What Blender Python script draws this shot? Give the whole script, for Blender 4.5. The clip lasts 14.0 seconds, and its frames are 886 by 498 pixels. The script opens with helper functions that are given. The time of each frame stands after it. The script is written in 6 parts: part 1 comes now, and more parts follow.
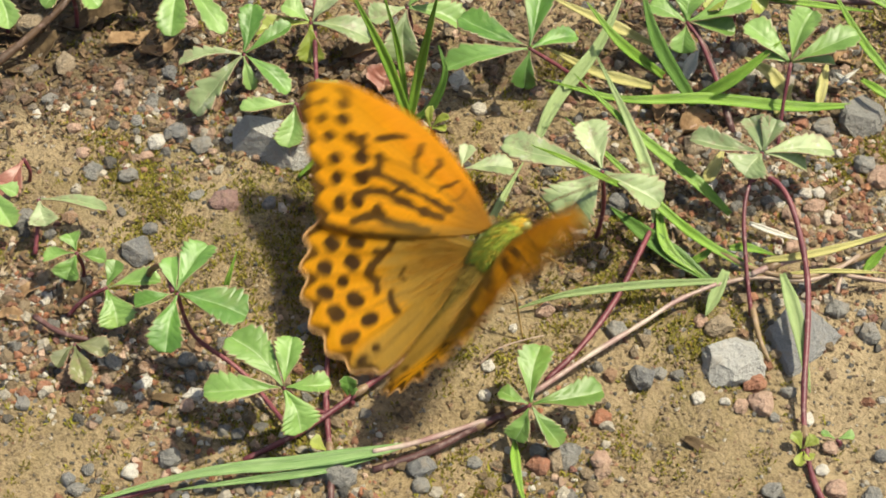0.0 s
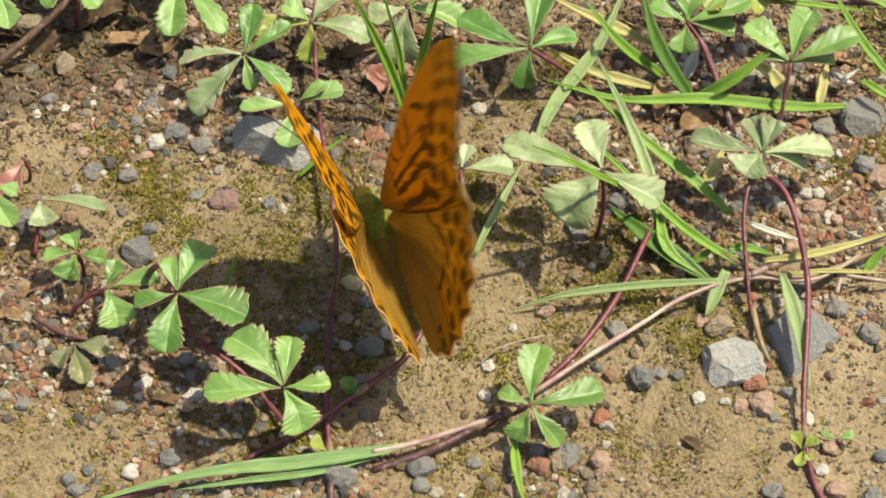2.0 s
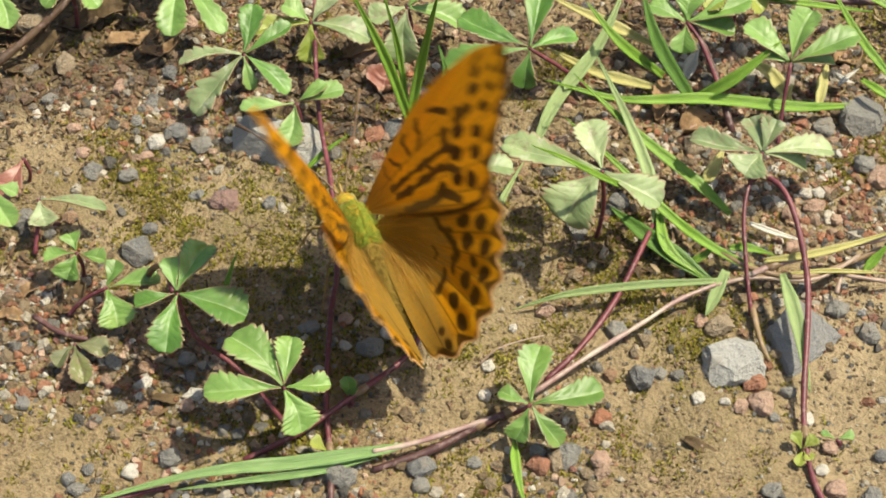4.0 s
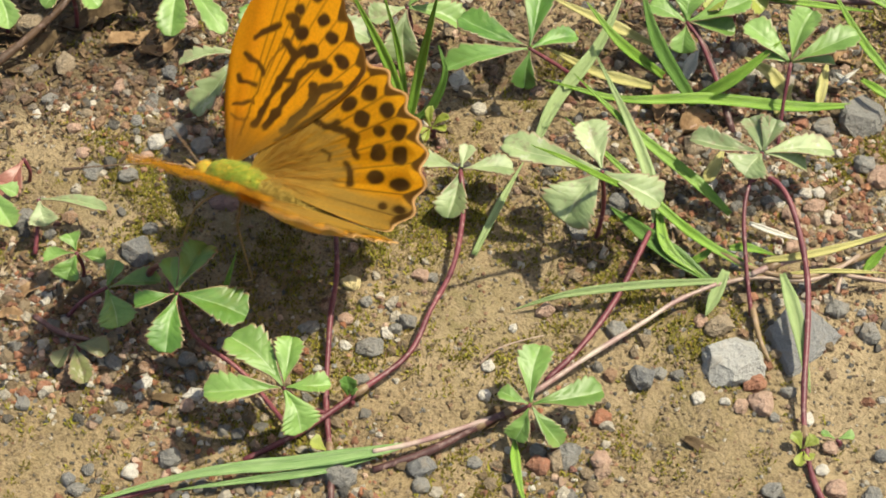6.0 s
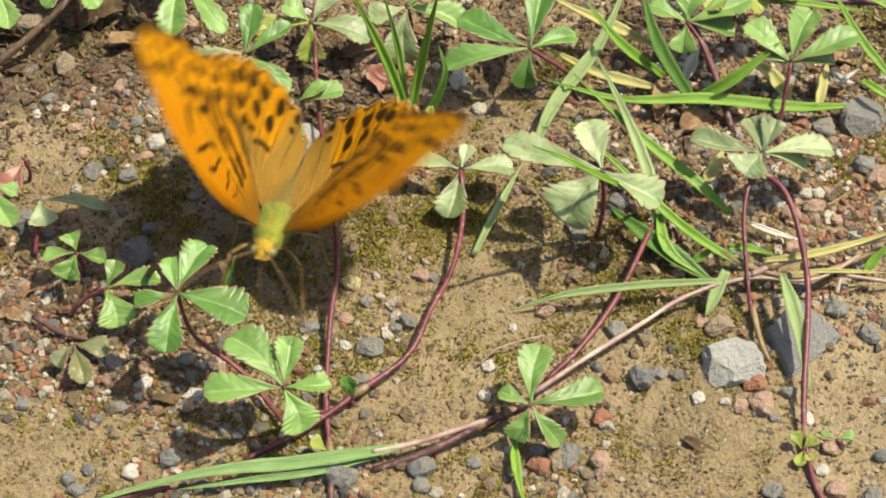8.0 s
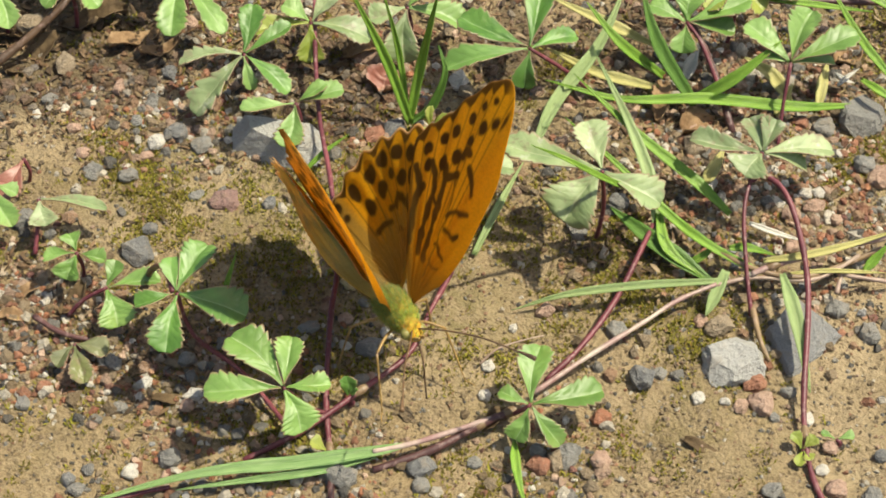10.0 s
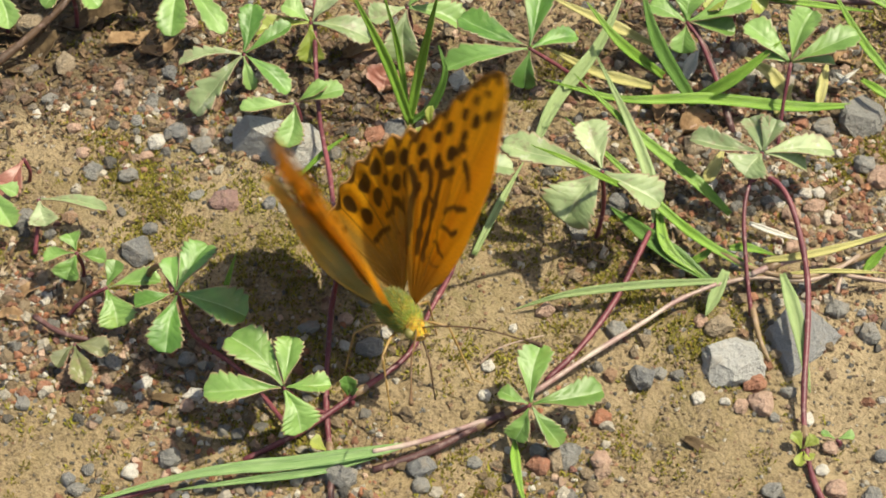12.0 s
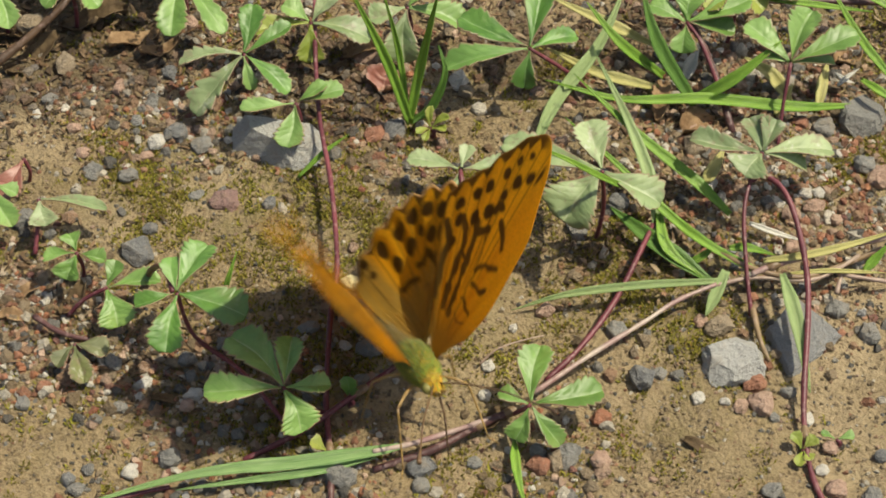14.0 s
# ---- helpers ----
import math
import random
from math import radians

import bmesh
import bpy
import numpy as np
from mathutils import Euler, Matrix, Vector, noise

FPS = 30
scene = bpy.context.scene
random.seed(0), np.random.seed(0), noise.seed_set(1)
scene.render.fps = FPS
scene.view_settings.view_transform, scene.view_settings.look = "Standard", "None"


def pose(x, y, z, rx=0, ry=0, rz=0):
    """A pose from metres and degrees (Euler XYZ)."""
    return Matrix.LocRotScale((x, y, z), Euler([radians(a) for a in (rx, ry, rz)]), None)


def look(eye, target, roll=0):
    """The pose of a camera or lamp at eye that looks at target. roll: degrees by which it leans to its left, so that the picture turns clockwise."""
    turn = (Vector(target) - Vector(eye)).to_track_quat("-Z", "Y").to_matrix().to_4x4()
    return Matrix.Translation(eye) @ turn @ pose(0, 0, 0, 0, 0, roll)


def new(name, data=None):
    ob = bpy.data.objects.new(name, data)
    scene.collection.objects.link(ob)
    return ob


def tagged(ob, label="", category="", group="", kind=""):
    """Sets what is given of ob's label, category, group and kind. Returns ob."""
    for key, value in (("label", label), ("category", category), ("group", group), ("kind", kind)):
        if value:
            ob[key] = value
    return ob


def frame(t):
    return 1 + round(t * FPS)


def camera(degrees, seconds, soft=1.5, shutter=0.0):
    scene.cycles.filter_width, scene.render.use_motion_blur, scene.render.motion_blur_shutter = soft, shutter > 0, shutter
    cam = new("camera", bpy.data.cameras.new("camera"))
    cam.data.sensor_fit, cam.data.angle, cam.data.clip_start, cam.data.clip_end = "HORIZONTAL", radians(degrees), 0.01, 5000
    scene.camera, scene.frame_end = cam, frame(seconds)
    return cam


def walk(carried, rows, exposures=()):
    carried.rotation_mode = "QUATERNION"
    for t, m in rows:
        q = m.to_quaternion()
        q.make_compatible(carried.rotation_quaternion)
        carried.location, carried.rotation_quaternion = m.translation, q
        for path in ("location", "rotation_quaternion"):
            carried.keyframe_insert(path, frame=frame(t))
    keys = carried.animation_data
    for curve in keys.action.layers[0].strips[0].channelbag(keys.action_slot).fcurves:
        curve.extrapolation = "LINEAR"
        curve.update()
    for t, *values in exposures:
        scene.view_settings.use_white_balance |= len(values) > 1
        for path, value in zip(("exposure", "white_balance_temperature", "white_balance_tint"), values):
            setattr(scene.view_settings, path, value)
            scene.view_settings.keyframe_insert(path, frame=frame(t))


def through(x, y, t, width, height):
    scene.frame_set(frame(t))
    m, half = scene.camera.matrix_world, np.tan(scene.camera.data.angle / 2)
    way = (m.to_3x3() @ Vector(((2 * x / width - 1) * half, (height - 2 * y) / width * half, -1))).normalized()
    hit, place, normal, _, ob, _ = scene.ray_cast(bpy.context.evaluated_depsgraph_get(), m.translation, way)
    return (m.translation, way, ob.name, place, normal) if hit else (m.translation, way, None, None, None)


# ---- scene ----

# ---- camera: it stands still, looking down at the ground ----
MM = 0.001
cam = camera(24, 14.0, soft=1.8, shutter=0.7)
EYE = Vector((0, -0.306 * math.cos(radians(52)), 0.306 * math.sin(radians(52))))
VIEW = look(EYE, (0, 0, 0))
walk(cam, [(0, VIEW), (14, VIEW)], [(0, 0.41, 7050, 5), (13.7, 0.41, 7050, 5), (14, 0.05, 7050, 5)])

# ---- daylight ----
SUN_FROM = Vector((0.50, 0.07, 1.0)).normalized()
world = bpy.data.worlds.new("world")
scene.world = world
world.use_nodes = True
sky = world.node_tree.nodes.new("ShaderNodeTexSky")
sky.sky_type, sky.sun_disc = "NISHITA", False
sky.sun_elevation = math.asin(SUN_FROM.z)
sky.sun_rotation = math.atan2(SUN_FROM.x, SUN_FROM.y)
sky.dust_density = 3.0
world.node_tree.links.new(sky.outputs[0], world.node_tree.nodes["Background"].inputs[0])
world.node_tree.nodes["Background"].inputs[1].default_value = 0.12
sun = new("sun", bpy.data.lights.new("sun", "SUN"))
sun.data.energy, sun.data.angle, sun.data.color = 5.0, radians(1.0), (1.0, 0.94, 0.80)
sun.matrix_world = look(SUN_FROM, (0, 0, 0))

# ---- materials ----
class Nodes:
    """Short way to write a node material."""

    def __init__(self, name):
        self.mat = bpy.data.materials.new(name)
        self.mat.use_nodes = True
        self.tree = self.mat.node_tree
        self.bsdf = self.tree.nodes["Principled BSDF"]
        self.out = self.tree.nodes["Material Output"]

    def put(self, kind, inputs=(), **settings):
        n = self.tree.nodes.new("ShaderNode" + kind)
        for key, value in settings.items():
            setattr(n, key, value)
        for key, value in dict(inputs).items():
            self.link(value, n.inputs[key])
        return n

    def link(self, value, socket):
        if isinstance(value, bpy.types.NodeSocket):
            self.tree.links.new(value, socket)
        else:
            socket.default_value = value

    def noise(self, scale, detail=4, rough=0.6, vector=None, out="Fac"):
        n = self.put("TexNoise", {"Scale": scale, "Detail": detail, "Roughness": rough})
        self.link(vector or self.put("TexCoord").outputs["Object"], n.inputs["Vector"])
        return n.outputs[out]

    def ramp(self, fac, stops, mode="LINEAR"):
        n = self.put("ValToRGB", {"Fac": fac})
        n.color_ramp.interpolation = mode
        while len(n.color_ramp.elements) < len(stops):
            n.color_ramp.elements.new(0.5)
        for el, (at, col) in zip(n.color_ramp.elements, stops):
            el.position = at
            el.color = (*col, 1) if len(col) == 3 else col
        return n.outputs[0]

    def mix(self, fac, a, b, mode="MIX"):
        n = self.put("Mix", data_type="RGBA", blend_type=mode)
        self.link(fac, n.inputs[0])
        self.link(a if not isinstance(a, tuple) else (*a, 1), n.inputs[6])
        self.link(b if not isinstance(b, tuple) else (*b, 1), n.inputs[7])
        return n.outputs[2]

    def math(self, op, a, b=0.0):
        n = self.put("Math", operation=op)
        self.link(a, n.inputs[0])
        self.link(b, n.inputs[1])
        return n.outputs[0]

    def bump(self, height, strength, distance):
        n = self.put("Bump", {"Height": height, "Strength": strength, "Distance": distance})
        self.link(n.outputs[0], self.bsdf.inputs["Normal"])
        return n.outputs[0]

    def done(self, color, rough, spec=0.5):
        self.link(color, self.bsdf.inputs["Base Color"])
        self.link(rough, self.bsdf.inputs["Roughness"])
        self.bsdf.inputs["Specular IOR Level"].default_value = spec
        return self.mat

    def thin(self, color, amount):
        """Lets part of the light through, as a leaf or a wing does."""
        t = self.put("BsdfTranslucent", {"Color": color})
        m = self.put("MixShader", {0: amount, 1: self.bsdf.outputs[0], 2: t.outputs[0]})
        self.tree.links.new(m.outputs[0], self.out.inputs[0])


def grey(v):
    return (v, v, v)


# plant shade painted into the ground colour: x, y and radius in millimetres
SHADED = [(-19.5, 25.0, 7.0), (-64.9, 39.9, 16.0), (-12.6, 29.1, 6.0), (-49.4, 37.5, 9.0), (-67.8, 48.7, 12.0), (12, 40, 10), (30, 42, 9), (-22, 38, 10), (-50, 46, 14)]


def shaded(n):
    """1 in the patches of painted plant shade, which have an uneven outline of their own."""
    where = n.put("TexCoord").outputs["Object"]
    rough = n.math("MULTIPLY", n.math("SUBTRACT", n.noise(150, 4, 0.6), 0.5), 1.3)
    dim = 0.0
    for x, y, r in SHADED:
        far = n.put("VectorMath", {0: where, 1: (x * MM, y * MM, 0)}, operation="DISTANCE").outputs["Value"]
        far = n.math("ADD", n.math("DIVIDE", far, r * MM), rough)
        dim = n.math("MAXIMUM", dim, n.ramp(far, [(0.75, grey(1)), (1.1, grey(0))]))
    return dim


def soil_material():
    n = Nodes("damp_sandy_soil")
    big = n.noise(38, 5, 0.6)
    mid = n.noise(260, 5, 0.65)
    fine = n.noise(1500, 4, 0.7)
    base = n.ramp(mid, [(0.25, (0.078, 0.050, 0.025)), (0.5, (0.20, 0.137, 0.064)), (0.75, (0.34, 0.245, 0.125))])
    base = n.mix(n.ramp(fine, [(0.35, grey(0.0)), (0.7, grey(1.0))]), base, (0.36, 0.274, 0.157), "MIX")
    base = n.mix(n.ramp(fine, [(0.3, grey(0.65)), (0.45, grey(0.0))]), base, (0.07, 0.048, 0.026))
    dry = n.math("MULTIPLY", n.ramp(n.noise(24, 4, 0.55), [(0.46, grey(0)), (0.64, grey(0.6))]), n.ramp(mid, [(0.3, grey(0.3)), (0.6, grey(1))]))
    base = n.mix(dry, base, (0.43, 0.335, 0.205))
    moss = n.math("MULTIPLY", n.ramp(big, [(0.50, grey(0)), (0.66, grey(0.8))]), n.ramp(mid, [(0.4, grey(0.1)), (0.6, grey(0.9))]))
    base = n.mix(moss, base, (0.115, 0.10, 0.018))
    # the soil is coloured darker where plant shade falls
    base = n.mix(n.math("MULTIPLY", shaded(n), 0.62), base, (0.060, 0.042, 0.020))
    n.bump(n.math("ADD", n.math("MULTIPLY", mid, 1.4), fine), 0.9, 0.0011)
    return n.done(base, n.ramp(fine, [(0.35, grey(0.38)), (0.65, grey(0.85))]), 0.5)


def stone_material(name, dark, light, speck=0.4, island=None):
    n = Nodes(name)
    where = n.put("TexCoord").outputs["Object"]
    shift = n.put("ObjectInfo").outputs["Random"] if island is None else n.put("NewGeometry").outputs["Random Per Island"]
    moved = n.put("VectorMath", {0: where, 1: n.put("CombineXYZ", {0: shift, 1: shift, 2: shift}).outputs[0]}, operation="ADD").outputs[0]
    a = n.noise(330, 6, 0.7, moved)
    b = n.noise(1700, 4, 0.75, moved)
    if island is None:
        col = n.mix(a, dark, light)
        col = n.mix(n.math("MULTIPLY", shift, 0.35), col, tuple(c * 0.75 + 0.05 for c in light))
    else:
        col = n.ramp(shift, island, "CONSTANT")
        col = n.mix(n.ramp(a, [(0.3, grey(0.5)), (0.7, grey(0.0))]), col, (0.10, 0.08, 0.055))
        # loose stones get the same painted shade as the soil
        col = n.mix(n.math("MULTIPLY", shaded(n), 0.6), col, (0.075, 0.045, 0.025))
    col = n.mix(n.ramp(b, [(0.55, grey(0)), (0.72, grey(speck))]), col, (0.5, 0.45, 0.38))
    soil = n.math("MULTIPLY", n.ramp(a, [(0.52, grey(0)), (0.66, grey(0.9))]), 0.42)
    col = n.mix(soil, col, (0.26, 0.19, 0.11))
    n.bump(n.math("ADD", a, n.math("MULTIPLY", b, 0.6)), 0.9, 0.0014)
    return n.done(col, n.ramp(a, [(0.3, grey(0.5)), (0.7, grey(0.8))]), 0.45)


def leaf_material(name, dark, light, vein, through=0.28, rough=0.36, blotch=0.0):
    """Leaflet: the uv map runs along the midrib (u) and across it (v, 0.5 on the midrib)."""
    n = Nodes(name)
    uv = n.put("UVMap", uv_map="uv").outputs[0]
    xyz = n.put("SeparateXYZ", {0: uv})
    side = n.math("ABSOLUTE", n.math("SUBTRACT", xyz.outputs[1], 0.5))
    rib = n.ramp(side, [(0.0, grey(1)), (0.03, grey(0))])
    rim = n.ramp(n.math("ADD", side, n.math("MULTIPLY", n.noise(500, 3, 0.6), 0.05)), [(0.455, grey(0)), (0.52, grey(0.85))])
    slant = n.math("FRACT", n.math("MULTIPLY", n.math("SUBTRACT", xyz.outputs[0], n.math("ADD", n.math("MULTIPLY", side, 0.5), n.math("MULTIPLY", n.noise(300, 2, 0.5), 0.07))), 6.0))
    nerve = n.ramp(n.math("ABSOLUTE", n.math("SUBTRACT", slant, 0.5)), [(0.0, grey(0.7)), (0.10, grey(0))])
    lines = n.math("MAXIMUM", rib, nerve)
    patch = n.noise(240, 4, 0.6)
    fine = n.noise(1400, 3, 0.6)
    col = n.mix(n.ramp(patch, [(0.35, grey(0)), (0.65, grey(1))]), dark, light)
    rand = n.put("ObjectInfo").outputs["Random"]
    col = n.mix(n.ramp(rand, [(0.0, grey(0.55)), (0.45, grey(0.0))]), col, tuple(0.62 * c for c in dark))
    col = n.mix(n.ramp(rand, [(0.55, grey(0.0)), (1.0, grey(0.5))]), col, tuple(0.55 * a + 0.45 * b for a, b in zip(light, vein)))
    col = n.mix(n.ramp(n.noise(90, 4, 0.6), [(0.54, grey(0)), (0.68, grey(0.4))]), col, (0.26, 0.27, 0.06))
    col = n.mix(n.math("MULTIPLY", nerve, 0.28), col, tuple(c * 0.6 for c in dark))
    col = n.mix(n.math("MULTIPLY", rib, 0.75), col, vein)
    col = n.mix(n.ramp(n.noise(650, 5, 0.7), [(0.60, grey(0)), (0.74, grey(0.35))]), col, (0.36, 0.33, 0.20))
    col = n.mix(rim, col, (0.30, 0.17, 0.12))
    if blotch:
        col = n.mix(n.math("MULTIPLY", n.ramp(n.noise(420, 5, 0.7), [(0.55, grey(0)), (0.63, grey(1))]), blotch), col, (0.22, 0.15, 0.10))
        col = n.mix(n.math("MULTIPLY", n.ramp(n.noise(260, 4, 0.7), [(0.60, grey(0)), (0.66, grey(1))]), blotch), col, (0.55, 0.55, 0.44))
    hills = n.math("SUBTRACT", n.math("MULTIPLY", n.math("ADD", fine, patch), 0.5), n.math("MULTIPLY", lines, 0.7))
    n.bump(hills, 0.25, 0.0001)
    n.thin(n.mix(0.4, col, (0.30, 0.42, 0.03)), through)
    return n.done(col, n.ramp(patch, [(0.3, grey(rough + 0.07)), (0.7, grey(rough + 0.2))]), 0.8)


def blade_material(name, dark, light, through=0.3, rough=0.4):
    n = Nodes(name)
    uv = n.put("UVMap", uv_map="uv").outputs[0]
    stretch = n.put("VectorMath", {0: uv, 1: (3.0, 26.0, 1.0)}, operation="MULTIPLY").outputs[0]
    streak = n.noise(1.0, 3, 0.5, stretch)
    patch = n.noise(120, 3, 0.6)
    col = n.mix(n.ramp(streak, [(0.35, grey(0)), (0.65, grey(1))]), dark, light)
    col = n.mix(n.ramp(patch, [(0.45, grey(0)), (0.75, grey(0.5))]), col, tuple(c * 1.25 + 0.02 for c in light))
    n.bump(streak, 0.5, 0.0004)
    n.thin(n.mix(0.3, col, (0.32, 0.45, 0.04)), through)
    return n.done(col, rough, 0.5)


def stem_material(name, dark, light):
    n = Nodes(name)
    a = n.noise(130, 4, 0.6)
    b = n.noise(1100, 3, 0.6)
    col = n.mix(n.ramp(a, [(0.35, grey(0)), (0.68, grey(1))]), dark, light)
    col = n.mix(n.ramp(b, [(0.55, grey(0)), (0.72, grey(0.4))]), col, (0.40, 0.28, 0.25))
    n.bump(b, 0.4, 0.0003)
    return n.done(col, 0.45, 0.45)


def dry_material(name, dark, light):
    n = Nodes(name)
    a = n.noise(300, 5, 0.65)
    b = n.noise(1500, 3, 0.6)
    col = n.mix(n.ramp(a, [(0.3, grey(0)), (0.7, grey(1))]), dark, light)
    n.bump(n.math("ADD", a, b), 0.6, 0.0005)
    n.thin(col, 0.15)
    return n.done(col, 0.75, 0.3)


def paint_material(name, attribute, rough, through, fuzz=0.0, spec=0.25, glow=(0.6, 0.3, 0.05)):
    """Colours that the mesh itself carries (wing scales, fur), with fine grain."""
    n = Nodes(name)
    col = n.put("Attribute", attribute_name=attribute).outputs["Color"]
    g = n.noise(2600, 3, 0.7)
    h = n.noise(420, 3, 0.6)
    col = n.mix(n.ramp(g, [(0.3, grey(0.22)), (0.6, grey(0))]), col, (0.05, 0.03, 0.01))
    col = n.mix(n.ramp(h, [(0.5, grey(0)), (0.8, grey(0.10))]), col, (0.75, 0.40, 0.06))
    n.bump(g, 0.35, 0.0002)
    if through:
        n.thin(n.mix(0.30, col, glow), through)
    n.bsdf.inputs["Sheen Weight"].default_value = fuzz
    return n.done(col, rough, spec)


SOIL = soil_material()
GREY = stone_material("grey_stone", (0.095, 0.09, 0.083), (0.33, 0.318, 0.29))
DARK = stone_material("dark_grey_stone", (0.045, 0.046, 0.048), (0.27, 0.268, 0.262), 0.5)
WHITE = stone_material("pale_stone", (0.38, 0.35, 0.31), (0.74, 0.70, 0.62), 0.5)
PINK = stone_material("pink_stone", (0.27, 0.155, 0.105), (0.55, 0.37, 0.28), 0.4)
RED = stone_material("rust_red_stone", (0.20, 0.070, 0.036), (0.42, 0.19, 0.11), 0.3)
CREAM = stone_material("cream_stone", (0.55, 0.43, 0.19), (0.80, 0.68, 0.38), 0.4)
TAN = stone_material("tan_stone", (0.19, 0.14, 0.085), (0.40, 0.31, 0.21), 0.4)
MAUVE = stone_material("mauve_stone", (0.17, 0.095, 0.08), (0.34, 0.215, 0.19), 0.3)
SLATE = stone_material("slate_grey_stone", (0.07, 0.071, 0.074), (0.37, 0.368, 0.362), 0.5)
ASH = stone_material("ash_grey_stone", (0.27, 0.265, 0.25), (0.52, 0.51, 0.48), 0.45)
STONES = {"grey": GREY, "dark": DARK, "white": WHITE, "pink": PINK, "red": RED, "cream": CREAM, "tan": TAN, "mauve": MAUVE, "ash": ASH}
GRAVEL = stone_material("mixed_gravel", grey(0), grey(1), 0.3, island=[
    (0.0, (0.075, 0.075, 0.073)), (0.16, (0.18, 0.176, 0.165)), (0.30, (0.27, 0.20, 0.125)), (0.44, (0.40, 0.265, 0.19)),
    (0.56, (0.26, 0.105, 0.058)), (0.64, (0.50, 0.45, 0.37)), (0.75, (0.16, 0.11, 0.06)), (0.87, (0.33, 0.19, 0.11)), (0.96, (0.62, 0.56, 0.46))])
PALE_GRAVEL = stone_material("pale_gravel", grey(0), grey(1), 0.3, island=[(0.0, (0.72, 0.66, 0.56)), (0.25, (0.68, 0.47, 0.35)), (0.45, (0.44, 0.19, 0.11)), (0.6, (0.50, 0.40, 0.29)), (0.75, (0.36, 0.36, 0.36)), (0.88, (0.78, 0.72, 0.62))])
CLOD = stone_material("brown_soil_clod", grey(0), grey(1), 0.2, island=[(0.0, (0.075, 0.046, 0.023)), (0.25, (0.16, 0.09, 0.042)), (0.45, (0.30, 0.145, 0.07)), (0.6, (0.13, 0.095, 0.058)), (0.75, (0.36, 0.23, 0.13)), (0.9, (0.24, 0.20, 0.14))])
RUST_GRAVEL = stone_material("rust_gravel", grey(0), grey(1), 0.25, island=[(0.0, (0.42, 0.16, 0.075)), (0.3, (0.30, 0.10, 0.055)), (0.5, (0.50, 0.27, 0.16)), (0.7, (0.22, 0.085, 0.07)), (0.85, (0.52, 0.34, 0.22))])
GRIT = stone_material("soil_grit", grey(0), grey(1), 0.3, island=[
    (0.0, (0.20, 0.14, 0.08)), (0.3, (0.32, 0.235, 0.14)), (0.55, (0.13, 0.095, 0.06)), (0.7, (0.42, 0.32, 0.21)), (0.85, (0.28, 0.17, 0.10)), (0.93, (0.50, 0.44, 0.35))])
LEAF = leaf_material("cinquefoil_leaf_green", (0.14, 0.27, 0.050), (0.26, 0.44, 0.105), (0.37, 0.49, 0.23))
LEAF_DEEP = leaf_material("cinquefoil_leaf_deep_green", (0.075, 0.19, 0.026), (0.165, 0.34, 0.058), (0.27, 0.40, 0.16), 0.24)
LEAF_PALE = leaf_material("cinquefoil_leaf_dull_green", (0.21, 0.29, 0.12), (0.37, 0.46, 0.22), (0.46, 0.51, 0.31), 0.25, 0.4, 0.5)
LEAF_LIME = leaf_material("cinquefoil_leaf_yellow_green", (0.24, 0.31, 0.04), (0.38, 0.43, 0.08), (0.46, 0.50, 0.17), 0.35)
LEAF_DULL = leaf_material("cinquefoil_leaf_dull_olive", (0.085, 0.10, 0.035), (0.17, 0.185, 0.07), (0.22, 0.22, 0.11), 0.2, 0.5, 0.6)
LEAF_RED = leaf_material("cinquefoil_leaf_red", (0.34, 0.12, 0.085), (0.52, 0.25, 0.19), (0.55, 0.36, 0.28), 0.25)
GRASS = blade_material("grass_green", (0.15, 0.31, 0.040), (0.29, 0.47, 0.075), 0.3, 0.33)
GRASS_COOL = blade_material("grass_cool_green", (0.15, 0.30, 0.085), (0.34, 0.49, 0.20), 0.3, 0.30)
GRASS_DEEP = blade_material("grass_deep_green", (0.08, 0.18, 0.03), (0.14, 0.27, 0.05))
GRASS_PALE = blade_material("grass_grey_green", (0.24, 0.34, 0.13), (0.36, 0.46, 0.20))
GRASS_DRY = blade_material("grass_straw", (0.42, 0.40, 0.13), (0.60, 0.55, 0.23))
RIB = blade_material("pale_midrib", (0.26, 0.38, 0.12), (0.36, 0.50, 0.18))
STRAW = blade_material("bleached_straw", (0.55, 0.52, 0.46), (0.78, 0.75, 0.68), 0.15)
STEM = stem_material("red_runner", (0.085, 0.018, 0.027), (0.19, 0.048, 0.058))
STEM_DARK = stem_material("dark_runner", (0.055, 0.024, 0.024), (0.12, 0.055, 0.05))
STEM_MAUVE = stem_material("mauve_runner", (0.24, 0.13, 0.125), (0.50, 0.43, 0.35))
STEM_PALE = stem_material("pale_runner", (0.23, 0.15, 0.12), (0.45, 0.36, 0.28))
STEM_WOOD = stem_material("dark_woody_stalk", (0.055, 0.032, 0.020), (0.14, 0.085, 0.05))
STEM_BROWN = stem_material("brown_stalk", (0.12, 0.075, 0.04), (0.26, 0.18, 0.10))
DRY = dry_material("withered_brown_leaf", (0.17, 0.095, 0.045), (0.40, 0.27, 0.15))
DRY_DARK = dry_material("rotting_dark_leaf", (0.06, 0.038, 0.02), (0.17, 0.115, 0.06))


